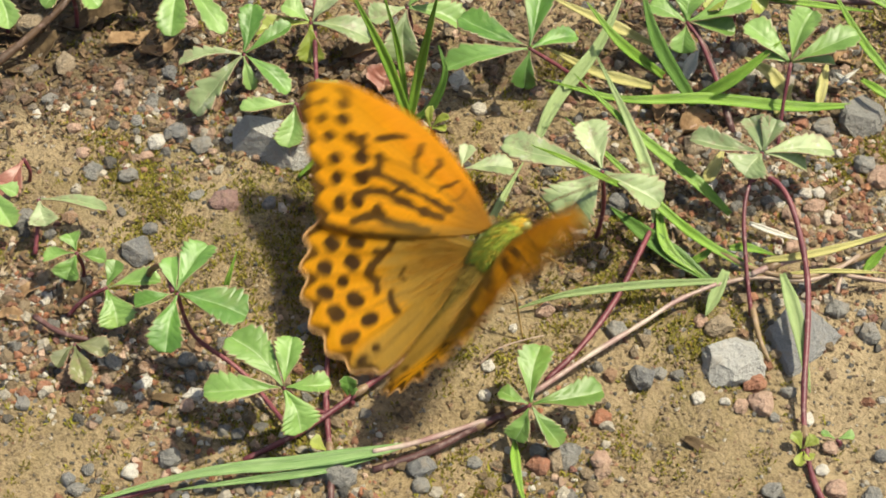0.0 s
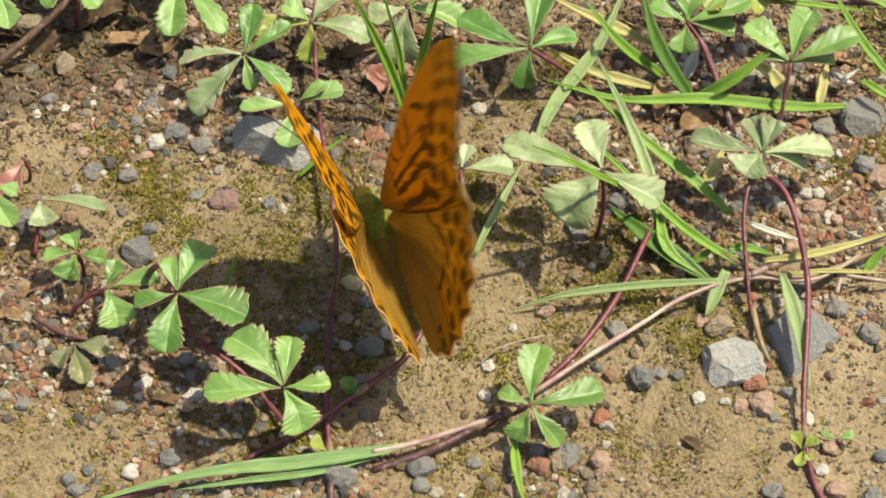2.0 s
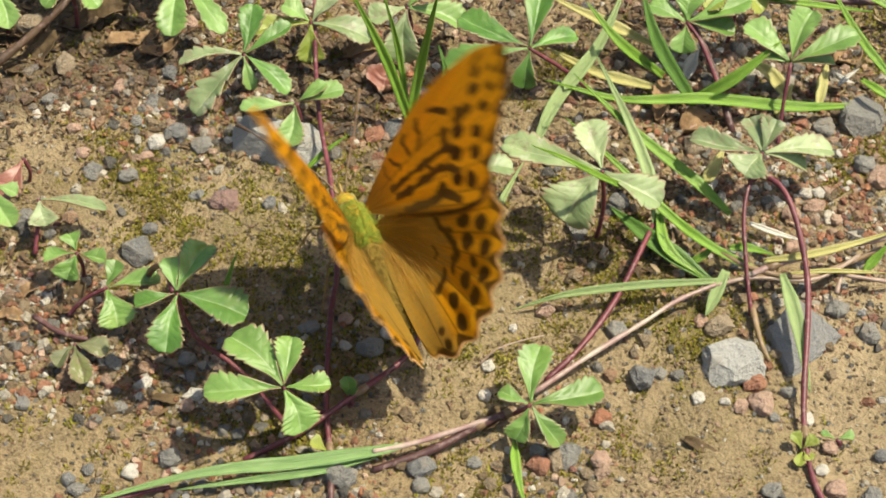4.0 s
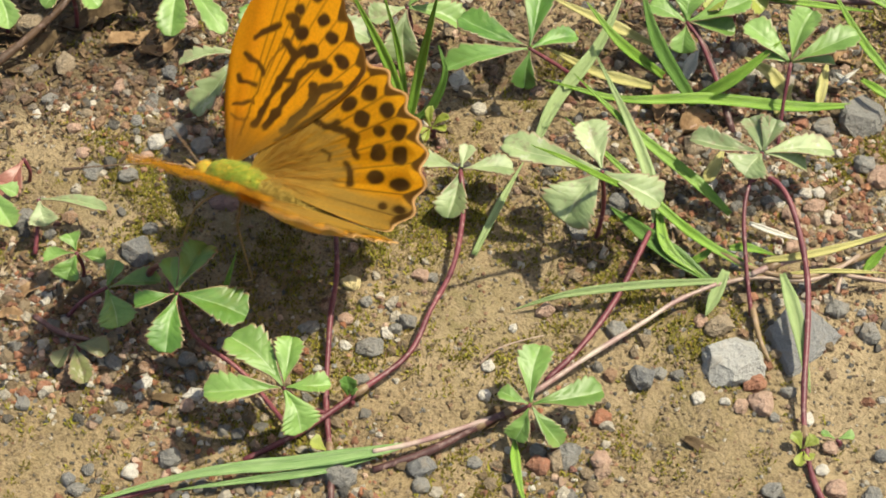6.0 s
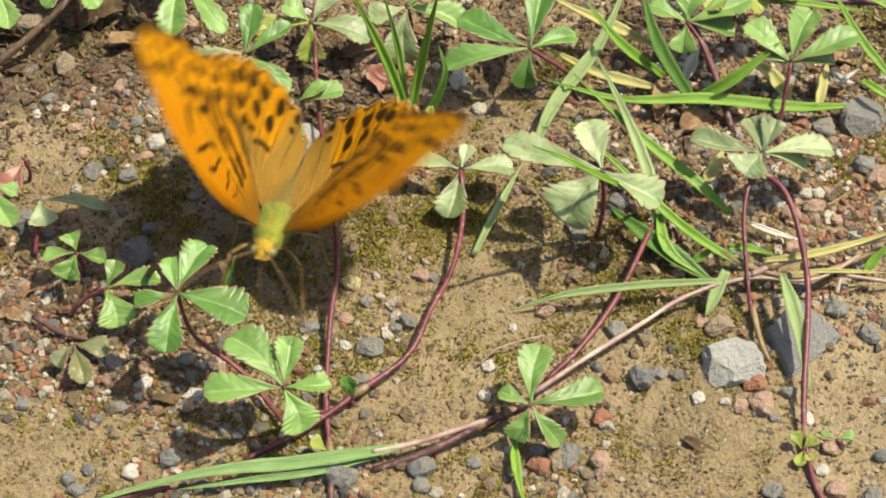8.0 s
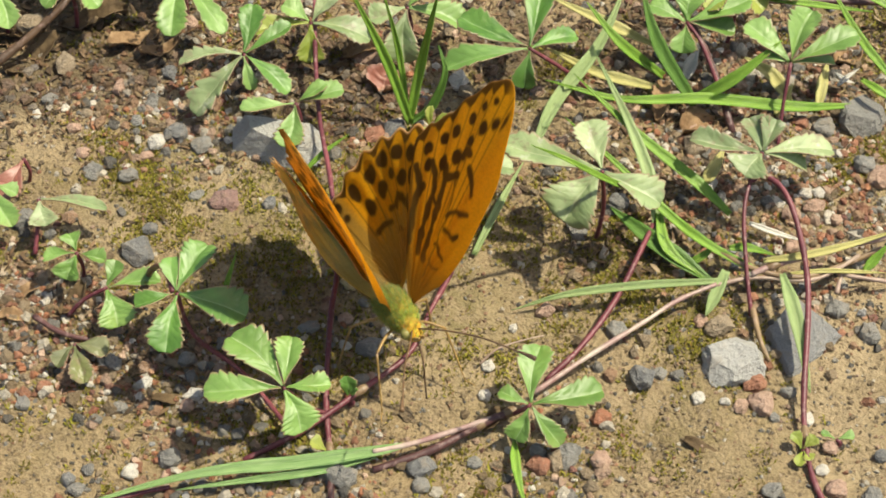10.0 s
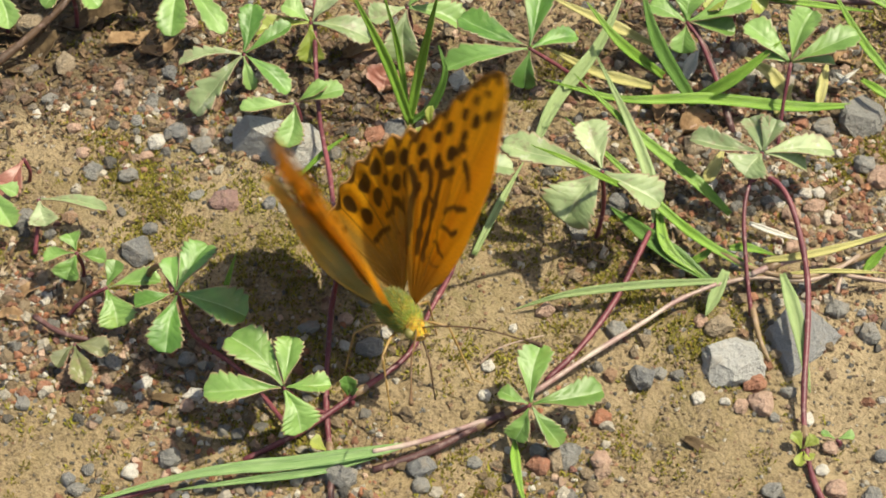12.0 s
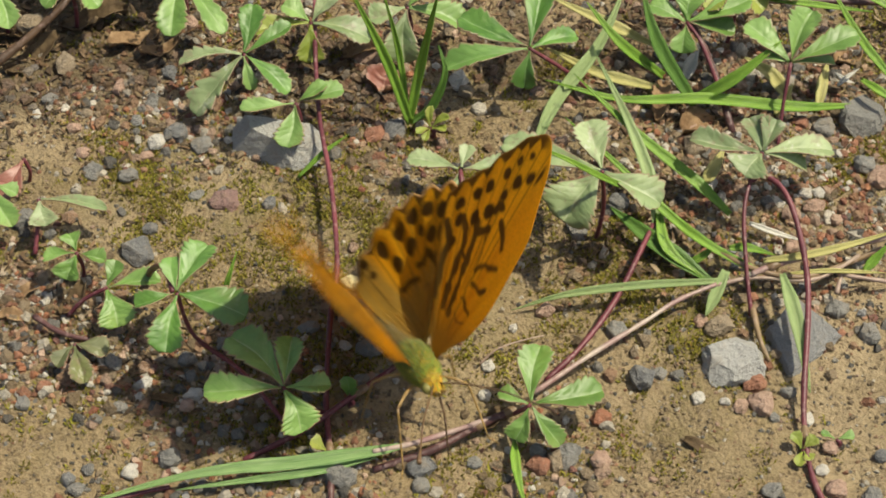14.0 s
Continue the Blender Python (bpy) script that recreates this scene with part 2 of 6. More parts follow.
def moss_material():
    n = Nodes("olive_moss")
    rand = n.put("NewGeometry").outputs["Random Per Island"]
    col = n.ramp(rand, [(0.0, (0.075, 0.070, 0.009)), (0.4, (0.21, 0.19, 0.024)), (0.75, (0.36, 0.34, 0.05)), (1.0, (0.32, 0.22, 0.06))])
    col = n.mix(n.ramp(n.noise(90, 3, 0.6), [(0.4, grey(0)), (0.7, grey(0.6))]), col, (0.12, 0.085, 0.02))
    n.thin(col, 0.25)
    return n.done(col, 0.7, 0.3)


MOSS_TUFT = moss_material()


def litter_material():
    n = Nodes("rotting_litter")
    rand = n.put("NewGeometry").outputs["Random Per Island"]
    col = n.ramp(rand, [(0.0, (0.035, 0.022, 0.012)), (0.45, (0.085, 0.052, 0.026)), (0.75, (0.17, 0.10, 0.05)), (0.93, (0.22, 0.15, 0.08)), (1.0, (0.36, 0.27, 0.17))])
    a = n.noise(700, 4, 0.65)
    col = n.mix(n.ramp(a, [(0.35, grey(0.5)), (0.6, grey(0))]), col, (0.03, 0.02, 0.01))
    n.bump(a, 0.5, 0.0004)
    return n.done(col, 0.75, 0.35)


LITTER_MIX = litter_material()

# ---- small helpers for building ----
def part(name, bm, material, parent=None, label="", smooth=True, at=None):
    """One mesh object; its bmesh is in world millimetres. Without a parent it is a thing whose origin is at 'at'."""
    base = Vector(at if at is not None else parent["base"] if parent else (0, 0, 0))
    for v in bm.verts:
        v.co = (v.co - base) * MM
    if smooth:
        for f in bm.faces:
            f.smooth = True
    me = bpy.data.meshes.new(name)
    bm.to_mesh(me)
    bm.free()
    for m in material if isinstance(material, list) else [material]:
        me.materials.append(m)
    ob = new(name, me)
    ob["base"] = tuple(base)
    if parent:
        ob.parent = parent
    else:
        ob.location = base * MM
    if label:
        ob["label"] = label
    return ob


def empty(name, at):
    ob = new(name)
    ob.empty_display_size = 0.004
    ob.location = Vector(at) * MM
    ob["base"] = tuple(at)
    return ob


def soil_height(x, y):
    """Relief of the soil in millimetres at a place in millimetres."""
    h = 1.3 * noise.noise(Vector((x / 34, y / 34, 1.7))) + 0.7 * noise.noise(Vector((x / 11, y / 11, 5.1)))
    return h + 0.42 * noise.noise(Vector((x / 3.4, y / 3.4, 9.3))) + 0.16 * noise.noise(Vector((x / 1.5, y / 1.5, 2.3))) - 0.3


def spline(points, x):
    """A smooth value between (x, y) pairs."""
    xs = [p[0] for p in points]
    ys = [p[1] for p in points]
    k = max(0, min(len(xs) - 2, next((i for i in range(len(xs) - 1) if x <= xs[i + 1]), len(xs) - 2)))
    t = (x - xs[k]) / (xs[k + 1] - xs[k])
    m = []
    for i in (k, k + 1):
        a, b = max(i - 1, 0), min(i + 1, len(xs) - 1)
        m.append((ys[b] - ys[a]) / (xs[b] - xs[a]))
    h = xs[k + 1] - xs[k]
    return (2 * t ** 3 - 3 * t * t + 1) * ys[k] + (t ** 3 - 2 * t * t + t) * h * m[0] + (3 * t * t - 2 * t ** 3) * ys[k + 1] + (t ** 3 - t * t) * h * m[1]


def curve_points(points, steps):
    """A smooth line through the points."""
    p = [Vector(q) for q in points]
    p = [2 * p[0] - p[1]] + p + [2 * p[-1] - p[-2]]
    out = []
    for i in range(1, len(p) - 2):
        for k in range(steps):
            t = k / steps
            a, b, c, d = p[i - 1:i + 3]
            out.append(0.5 * (2 * b + (c - a) * t + (2 * a - 5 * b + 4 * c - d) * t * t + (3 * b - a - 3 * c + d) * t ** 3))
    return out + [p[-2]]


def tube(points, r0, r1, steps=6, sides=8, knobs=0.0, bm=None):
    bm = bm or bmesh.new()
    line = curve_points(points, steps)
    rings = []
    for i, c in enumerate(line):
        way = (line[min(i + 1, len(line) - 1)] - line[max(i - 1, 0)]).normalized()
        a = way.cross(Vector((0.2, 0.1, 1))).normalized()
        b = way.cross(a)
        f = i / (len(line) - 1)
        r = r0 + (r1 - r0) * f
        r *= 1 + knobs * noise.noise(c * 0.45)
        rings.append([bm.verts.new(c + (a * math.cos(t) + b * math.sin(t)) * r) for t in (2 * math.pi * k / sides for k in range(sides))])
    for p, q in zip(rings, rings[1:]):
        for k in range(sides):
            bm.faces.new((p[k], p[(k + 1) % sides], q[(k + 1) % sides], q[k]))
    bm.faces.new(rings[0][::-1])
    bm.faces.new(rings[-1])
    return bm


def shell(grid, uvs, thick, bm):
    """A thin solid sheet over a grid of points."""
    layer = bm.loops.layers.uv.get("uv") or bm.loops.layers.uv.new("uv")
    rows, cols = len(grid), len(grid[0])
    down = []
    for i in range(rows):
        line = []
        for j in range(cols):
            a = grid[min(i + 1, rows - 1)][j] - grid[max(i - 1, 0)][j]
            b = grid[i][min(j + 1, cols - 1)] - grid[i][max(j - 1, 0)]
            nrm = a.cross(b)
            line.append(grid[i][j] - (nrm.normalized() if nrm.length > 1e-9 else Vector((0, 0, 1))) * thick)
        down.append(line)
    top = [[bm.verts.new(c) for c in line] for line in grid]
    low = [[bm.verts.new(c) for c in line] for line in down]

    def face(corners, where):
        f = bm.faces.new(corners)
        for loop, (i, j) in zip(f.loops, where):
            loop[layer].uv = uvs[i][j]
    for i in range(rows - 1):
        for j in range(cols - 1):
            w = ((i, j), (i + 1, j), (i + 1, j + 1), (i, j + 1))
            face([top[a][b] for a, b in w], w)
            face([low[a][b] for a, b in w[::-1]], w[::-1])
    rim = [(i, 0) for i in range(rows)] + [(rows - 1, j) for j in range(1, cols)] + [(i, cols - 1) for i in range(rows - 2, -1, -1)] + [(0, j) for j in range(cols - 2, 0, -1)]
    for a, b in zip(rim, rim[1:] + rim[:1]):
        face([top[b[0]][b[1]], top[a[0]][a[1]], low[a[0]][a[1]], low[b[0]][b[1]]], (b, a, a, b))


# ---- the ground: one sheet, fine in the middle, out to the horizon ----
def build_ground():
    def axis(n, core, reach):
        out = []
        for i in range(-n, n + 1):
            s = abs(i) / n
            d = core * s / 0.86 if s < 0.86 else core + (reach - core) * ((s - 0.86) / 0.14) ** 4
            out.append(math.copysign(d, i))
        return out
    xs, ys = axis(190, 110, 60000), axis(170, 95, 60000)
    verts = [(x * MM, y * MM, soil_height(x, y) * MM if max(abs(x), abs(y)) < 400 else 0) for y in ys for x in xs]
    w = len(xs)
    faces = [(j * w + i, j * w + i + 1, (j + 1) * w + i + 1, (j + 1) * w + i) for j in range(len(ys) - 1) for i in range(w - 1)]
    me = bpy.data.meshes.new("ground")
    me.from_pydata(verts, [], faces)
    me.polygons.foreach_set("use_smooth", [True] * len(faces))
    me.materials.append(SOIL)
    tagged(new("ground", me), "damp tan sandy soil with moss and grit", "ground", kind="structure")


build_ground()

# ---- plants ----
LEAF_OUTLINE = [(0, 0.05), (0.12, 0.17), (0.27, 0.40), (0.42, 0.65), (0.56, 0.86), (0.70, 0.99), (0.78, 1.0), (0.87, 0.90), (0.94, 0.70), (1.0, 0.34)]


def leaflet(bm, root, tip, width, fold=0.35, droop=0.12, teeth=5, seed=0, lobes=1.0):
    """A leaflet of a cinquefoil: wedge-shaped base, rounded end with forward-pointing teeth, blade folded along the midrib and quilted between its side nerves."""
    rnd = random.Random(seed)
    root, tip = Vector(root), Vector(tip)
    along = tip - root
    size = along.length
    side = along.cross(Vector((0, 0, 1)))
    side = side.normalized() if side.length > 1e-6 else Vector((1, 0, 0))
    up = side.cross(along).normalized()
    rows, half_cols = 72, 6
    start = rnd.uniform(0.42, 0.54) / lobes
    shift = {-1: rnd.uniform(0, 0.5), 1: rnd.uniform(0, 0.5)}
    depth = [rnd.uniform(0.7, 1.25) for k in range(16)]
    lean = rnd.uniform(-0.2, 0.2)
    bend = rnd.uniform(-0.07, 0.07)
    curl = rnd.uniform(0.05, 0.3)
    grid, uvs = [], []
    for i in range(rows + 1):
        s = i / rows
        body = spline(LEAF_OUTLINE, s) * 0.5 * width
        edge = {}
        for hand in (-1, 1):
            cut = 0.0
            if s > start:
                turn = ((s - start) / (1 - start)) ** 0.92 * (teeth + 0.35) + shift[hand]
                saw = turn % 1.0
                cut = 0.21 * lobes * depth[int(turn) + (8 if hand > 0 else 0)] * (1 - min(1.0, saw / 0.82) ** 0.75 if saw < 0.82 else (saw - 0.82) / 0.18)
                cut *= min(1, (s - start) / 0.08)
            edge[hand] = body * (1 - cut) * (1 + lean * 0.3 * hand)
        row, uv = [], []
        for j in range(-half_cols, half_cols + 1):
            v = j / half_cols
            hand = 1 if v > 0 else -1
            wide = edge[hand]
            a = abs(v)
            lift = fold * wide * (a - curl * a * a) * (1 + lean * hand)
            quilt = 0.007 * width * math.cos(2 * math.pi * (6.0 * s - 2.1 * a)) * math.sin(math.pi * min(1, a * 1.15)) * min(1, s / 0.2)
            wave = 0.05 * width * (noise.noise(Vector((s * 3.0, v * 1.5, seed * 0.7))) + 0.3 * a * math.sin(s * 9 + seed))
            sag = -droop * size * (s - 0.5) ** 2 * 2 + droop * size * 0.5
            push = a * wide * 0.42
            sway = bend * size * math.sin(math.pi * s)
            p = root + along * min(s + push / size * (1 - s), 1.0) + side * (v * wide * math.cos(math.atan(fold)) + sway) + up * (lift + wave + sag + quilt)
            row.append(p)
            uv.append((s, 0.5 + 0.5 * v))
        grid.append(row)
        uvs.append(uv)
    shell(grid, uvs, 0.16, bm)
    return bm


LEAVES = []


def cinquefoil(heart, petals, material, stalk=None, label="", fold=0.42):
    """A leaf of creeping cinquefoil: leaflets from one heart, and its stalk."""
    foot = (heart[0], heart[1], 0)
    thing = empty("cinquefoil_leaf", foot)
    for k, (tip, width, *own_look) in enumerate(petals):
        heart_v = Vector(heart)
        paint, lobes = (*own_look, 1.0)[:2] if own_look else (material, 1.0)
        root = heart_v + (Vector(tip) - heart_v).normalized() * 0.35
        own = random.Random(len(LEAVES) * 17 + k)
        bm = leaflet(bmesh.new(), root, tip, width * 1.4, fold * own.uniform(0.6, 1.6), own.uniform(0.02, 0.16), own.choice((3, 4, 4)) if width > 2.6 else 2, len(LEAVES) * 31 + k, lobes)
        part("leaflet", bm, paint, thing)
    line = stalk or [(heart[0], heart[1], soil_height(heart[0], heart[1]) - 0.6), (heart[0] + 0.6, heart[1] - 0.3, heart[2] * 0.5), heart]
    part("leaf_stalk", tube(line, 0.36, 0.3, 6, 7, 0.2), STEM, thing, "thin dark red leaf stalk")
    tagged(thing, label or "green toothed cinquefoil leaf spread above the soil", "leaf", "cinquefoil leaves")
    LEAVES.append(thing)
    return thing


def runner(points, r0, r1, material=None, label="", name="runner", nodes=()):
    bm = tube(points, r0, r1, 7, 9, 0.28)
    ob = tagged(part(name, bm, material or STEM, at=points[0]), label or "dark red creeping runner lying over the soil", "stem", "runners")
    for k in nodes:
        c = Vector(points[k])
        way = (Vector(points[min(k + 1, len(points) - 1)]) - Vector(points[max(k - 1, 0)])).normalized()
        bm = tube([c - way * 1.3, c - way * 0.6, c, c + way * 0.7, c + way * 1.4], r0 * 0.9, r0 * 0.8, 4, 9, 0.1)
        for v in bm.verts:
            d = (v.co - c).dot(way)
            out = (v.co - c) - way * d
            v.co += out * 0.75 * max(0, 1 - (d / 1.2) ** 2)
        part("node", bm, STEM_BROWN, ob, "swollen brown node with a dry sheath")
    return ob


def blade(points, width, material=None, label="", taper=(0.45, 0.05), fold=0.75, name="grass_blade", twist=0.0):
    """A grass blade along the points: a shallow groove, narrowed to both ends."""
    bm = bmesh.new()
    line = curve_points(points, 9)
    grid, uvs = [], []
    last = len(line) - 1
    for i, c in enumerate(line):
        s = i / last
        way = (line[min(i + 1, last)] - line[max(i - 1, 0)]).normalized()
        side = way.cross(Vector((0, -0.5, 1))).normalized()
        up = side.cross(way)
        turn = twist * s
        side, up = side * math.cos(turn) + up * math.sin(turn), up * math.cos(turn) - side * math.sin(turn)
        end = min(taper[1], 0.1)
        w = 0.5 * width * (taper[0] + (1 - taper[0]) * min(1, s / 0.3)) * (end + (1 - end) * min(1, (1 - s) / 0.5) ** 0.85)
        w *= 1 + 0.1 * noise.noise(c * 0.2)
        grid.append([c + side * (v * w) + up * (fold * w * abs(v)) for v in (-1, -0.5, 0, 0.5, 1)])
        uvs.append([(s * 3, 0.5 + 0.5 * v) for v in (-1, -0.5, 0, 0.5, 1)])
    shell(grid, uvs, 0.12, bm)
    ob = tagged(part(name, bm, material or GRASS, at=points[0]), label or "narrow green grass blade arching over the soil", "grass blade", "grass blades")
    if width > 1.2:
        spine = [row[2] + Vector((0, 0, 0.03)) for row in grid[1:-3:4]]
        rib = part("midrib", tube(spine, 0.035 * width + 0.02, 0.03, 3, 6), RIB, ob, "pale raised midrib")
        rib.location = (0, 0, 0)
    return ob


cinquefoil((-36.3, -18.2, 13.5), [((-32.5, -10.8, 14.5), 4.8), ((-37.3, -12.9, 14.5), 2.5), ((-41.9, -19.7, 12.5), 3.2), ((-37.5, -26.0, 10.5), 4.3), ((-26.7, -21.5, 12.5), 5.3)], LEAF_DEEP, [(-20.4, -32.6, 0.4), (-27.9, -23.1, 1.5), (-34.3, -20.7, 7), (-36.3, -18.2, 13.5)], "deep green five-part cinquefoil leaf on a red stalk")
cinquefoil((-21.2, -32.1, 11), [((-31.8, -32.6, 10.5), 4.5), ((-28.6, -25.2, 13), 5.1), ((-20.3, -25.3, 13), 3.7), ((-15.0, -31.7, 11), 3.3), ((-18.9, -36.9, 7.5), 4.6)], LEAF, [(-15.7, -29.3, 0.3), (-18.5, -29.7, 3), (-21.2, -32.1, 11)])
cinquefoil((11.8, -31.5, 6), [((13.4, -23.1, 8), 4.3), ((21.7, -29.0, 5.5), 4.5), ((7.7, -29.3, 6), 2.5), ((9.9, -34.4, 2), 3.3), ((15.9, -35.3, 2), 3.0)], LEAF, [(9.0, -29.8, 1), (10.1, -31.3, 4), (11.8, -31.5, 6)])
cinquefoil((-47.7, -10.9, 5), [((-46.5, -7.2, 6.5), 2.7), ((-40.1, -9.9, 5), 3.5), ((-45.9, -16.0, 2.5), 5.1)], LEAF, [(-53.7, -12.4, 0.3), (-51.0, -11.4, 3), (-47.7, -10.9, 5)])
cinquefoil((-52.4, -5.4, 6), [((-53.7, -8.7, 4), 4.3), ((-57.1, -5.9, 5), 2.8), ((-48.4, -6.1, 5), 2.5), ((-53.8, -2.8, 7), 2.8)], LEAF, None, "small pale green cinquefoil leaf over gravel")
cinquefoil((-59.0, 4.6, 6), [((-57.8, 1.2, 4), 3.7), ((-49.1, 3.3, 5), 2.2)], LEAF_PALE, [(-59.7, -1.2, 0.3), (-59.3, 2.0, 3), (-59.0, 4.6, 6)], "small dull green cinquefoil leaf on thin stalks")
cinquefoil((-30.5, 31.6, 8), [((-29.4, 39.1, 11), 3.6, LEAF_DEEP), ((-23.3, 35.7, 10), 3.5, LEAF_DEEP), ((-40.5, 31.1, 6), 3.0, LEAF_PALE, 1.9), ((-37.9, 24.6, 2), 5.0, LEAF_PALE, 1.9), ((-29.4, 28.0, 4), 2.2), ((-23.6, 26.3, 5), 3.2, LEAF_DEEP)], LEAF, None, "mottled green cinquefoil leaf, two leaflets deeply cut")
cinquefoil((-22.3, 23.3, 6), [((-30.6, 21.8, 6), 3.3), ((-23.5, 17.0, 3), 4.0), ((-15.1, 25.1, 7), 3.0), ((-17.6, 25.3, 8), 2.2)], LEAF, None, "fresh green cinquefoil leaf over a grey stone")
# its two farthest leaflets are out of view, added for the shade they cast
cinquefoil((-41.3, 46.2, 10), [((-42.1, 36.2, 7), 4.5), ((-34.0, 36.9, 7), 3.3), ((-47.3, 46.2, 10), 3.8), ((-35.5, 54.0, 14), 5.5), ((-43.5, 56.5, 14), 5.5)], LEAF, None)
cinquefoil((-20.6, 39.3, 7), [((-30.1, 36.7, 7), 4.2, LEAF_LIME), ((-11.4, 37.4, 5), 4.4), ((-20.3, 35.1, 2.5), 4.0, LEAF_LIME), ((-25.0, 41.0, 9), 4.0, LEAF), ((-16.3, 42.3, 10), 3.8)], LEAF_PALE, None, "yellowing green cinquefoil leaf among dead leaves")
cinquefoil((-5.6, 41.7, 8), [((-6.0, 35.6, 2), 5.4), ((3.4, 40.3, 5), 4.6, LEAF), ((-11.4, 39.8, 7), 4.0), ((-1.2, 43.7, 10), 4.2, LEAF)], LEAF_PALE, None, "mottled dull green cinquefoil leaf behind grass")
cinquefoil((13.2, 30.9, 10), [((2.7, 37.4, 10), 4.8), ((0.2, 29.5, 7), 4.1), ((12.5, 27.4, 5), 3.5), ((20.5, 34.3, 9), 3.3), ((15.5, 42.0, 13), 4.8)], LEAF_DEEP, [(23.4, 30.4, 0.5), (18.8, 31.0, 5), (13.2, 30.9, 10)], "green five-part cinquefoil leaf on a red stalk")
cinquefoil((22.6, 2.3, 15), [((8.7, 8.1, 14), 4.5), ((17.1, -3.6, 11), 8.3), ((20.8, 9.9, 17), 4.5), ((30.8, -1.4, 12), 5.0)], LEAF_PALE, None, "broad dull green mottled cinquefoil leaf")
cinquefoil((2.6, 11.1, 5), [((-5.2, 13.1, 5), 3.3), ((0.7, 4.2, 2), 4.6), ((10.4, 11.9, 4), 3.8), ((3.9, 14.9, 6), 2.2)], LEAF_PALE, [(3.0, 4.2, 1.5), (3.0, 8.4, 3), (2.6, 11.1, 5)], "dull green cinquefoil leaf on a red runner")
cinquefoil((46.6, 10.0, 10), [((36.3, 12.5, 10), 3.8), ((43.6, 5.6, 10), 5.4), ((44.8, 14.9, 12), 4.2), ((48.9, 14.6, 12), 3.4), ((57.3, 12.0, 8), 4.2), ((53.2, 9.1, 7), 3.0)], LEAF_PALE, [(44.1, -12.6, 0.5), (43.5, -7.1, 4), (43.6, 2.1, 8), (46.6, 10.0, 10)], "dull green five-part cinquefoil leaf on a red stalk")
cinquefoil((37.5, 36.4, 10), [((31.9, 39.1, 11), 3.6), ((36.7, 32.8, 7), 3.9), ((44.9, 35.3, 9), 3.4), ((47.3, 39.3, 12), 4.8), ((38.4, 40.0, 13), 4.2)], LEAF, [(44.7, 22.2, 0.5), (42.1, 28.1, 5), (39.5, 33.2, 9), (37.5, 36.4, 10)])
cinquefoil((52.6, 27.9, 10), [((56.1, 34.9, 14), 4.8), ((62.9, 31.8, 12), 4.2), ((46.3, 34.2, 12), 4.2), ((59.6, 29.6, 8), 2.4), ((49.6, 30.1, 9), 2.8)], LEAF, [(50.9, 19.2, 0.5), (51.6, 23.4, 5), (52.6, 27.9, 10)])
cinquefoil((-66.1, 7.0, 6), [((-62.7, 0.9, 4), 3.8), ((-62.5, 6.2, 5), 2.5)], LEAF, None)
cinquefoil((-62.4, 13.1, 5), [((-65.3, 7.1, 3), 4.3)], LEAF_RED, None, "withering red cinquefoil leaflet beside gravel")
# on these two leaves the leaflets beyond y 47 are unseen, added to cast shade
cinquefoil((-69.6, 43.7, 10), [((-67.4, 37.9, 7), 3.8), ((-63.9, 43.5, 9), 3.3), ((-66.0, 53.5, 15), 6.0), ((-75.0, 50.5, 14), 5.5)], LEAF, None)
cinquefoil((-58.7, 45.0, 10), [((-53.7, 41.5, 8), 3.7), ((-62.1, 41.5, 8), 3.3), ((-52.0, 52.5, 15), 6.0), ((-60.5, 55.0, 15), 6.0), ((-50.0, 47.5, 14), 4.5)], LEAF, None)
cinquefoil((45.1, 41.7, 12), [((49.4, 38.8, 10), 4.1), ((40.5, 37.8, 11), 3.7), ((55.7, 41.5, 11), 3.7)], LEAF_LIME, None)
cinquefoil((48.9, -35.3, 0.6), [((47.4, -33.5, 2), 1.8), ((50.9, -34.2, 2), 1.8), ((48.0, -38.0, 0.8), 1.7), ((49.9, -37.1, 1), 1.7)], LEAF_LIME, None, "tiny bright yellow-green seedling on the soil")
cinquefoil((53.7, -33.8, 1), [((56.1, -33.7, 1.5), 1.5), ((51.5, -33.2, 1.5), 1.3)], LEAF, None, "tiny green seedling beside pebbles")
cinquefoil((-1.9, 22.6, 1), [((-1.9, 24.6, 4), 1.3), ((1.0, 23.1, 3), 1.5), ((-4.0, 20.6, 2), 1.3), ((0.5, 21.3, 2), 1.3), ((-2.8, 20.1, 1), 1.2)], LEAF_LIME, None, "tiny bright green sprout beside the grass")
cinquefoil((-15.8, -35.8, 1), [((-18.0, -35.4, 3), 2.2), ((-14.1, -37.2, 1.5), 1.7)], LEAF_LIME, None, "tiny yellow-green leaf at the runner's foot")
cinquefoil((-13.1, -27.3, 1.5), [((-13.3, -26.0, 5), 2.2), ((-11.7, -26.9, 3), 1.5)], LEAF_DEEP, None, "small dark bud leaf on the runner")
cinquefoil((-51.9, -18.6, 2), [((-49.9, -24.6, 1), 3.3), ((-47.1, -19.7, 1.5), 3.0), ((-54.0, -22.1, 1.5), 2.5)], LEAF_DULL, None, "dull olive half-buried cinquefoil leaf on gravel")

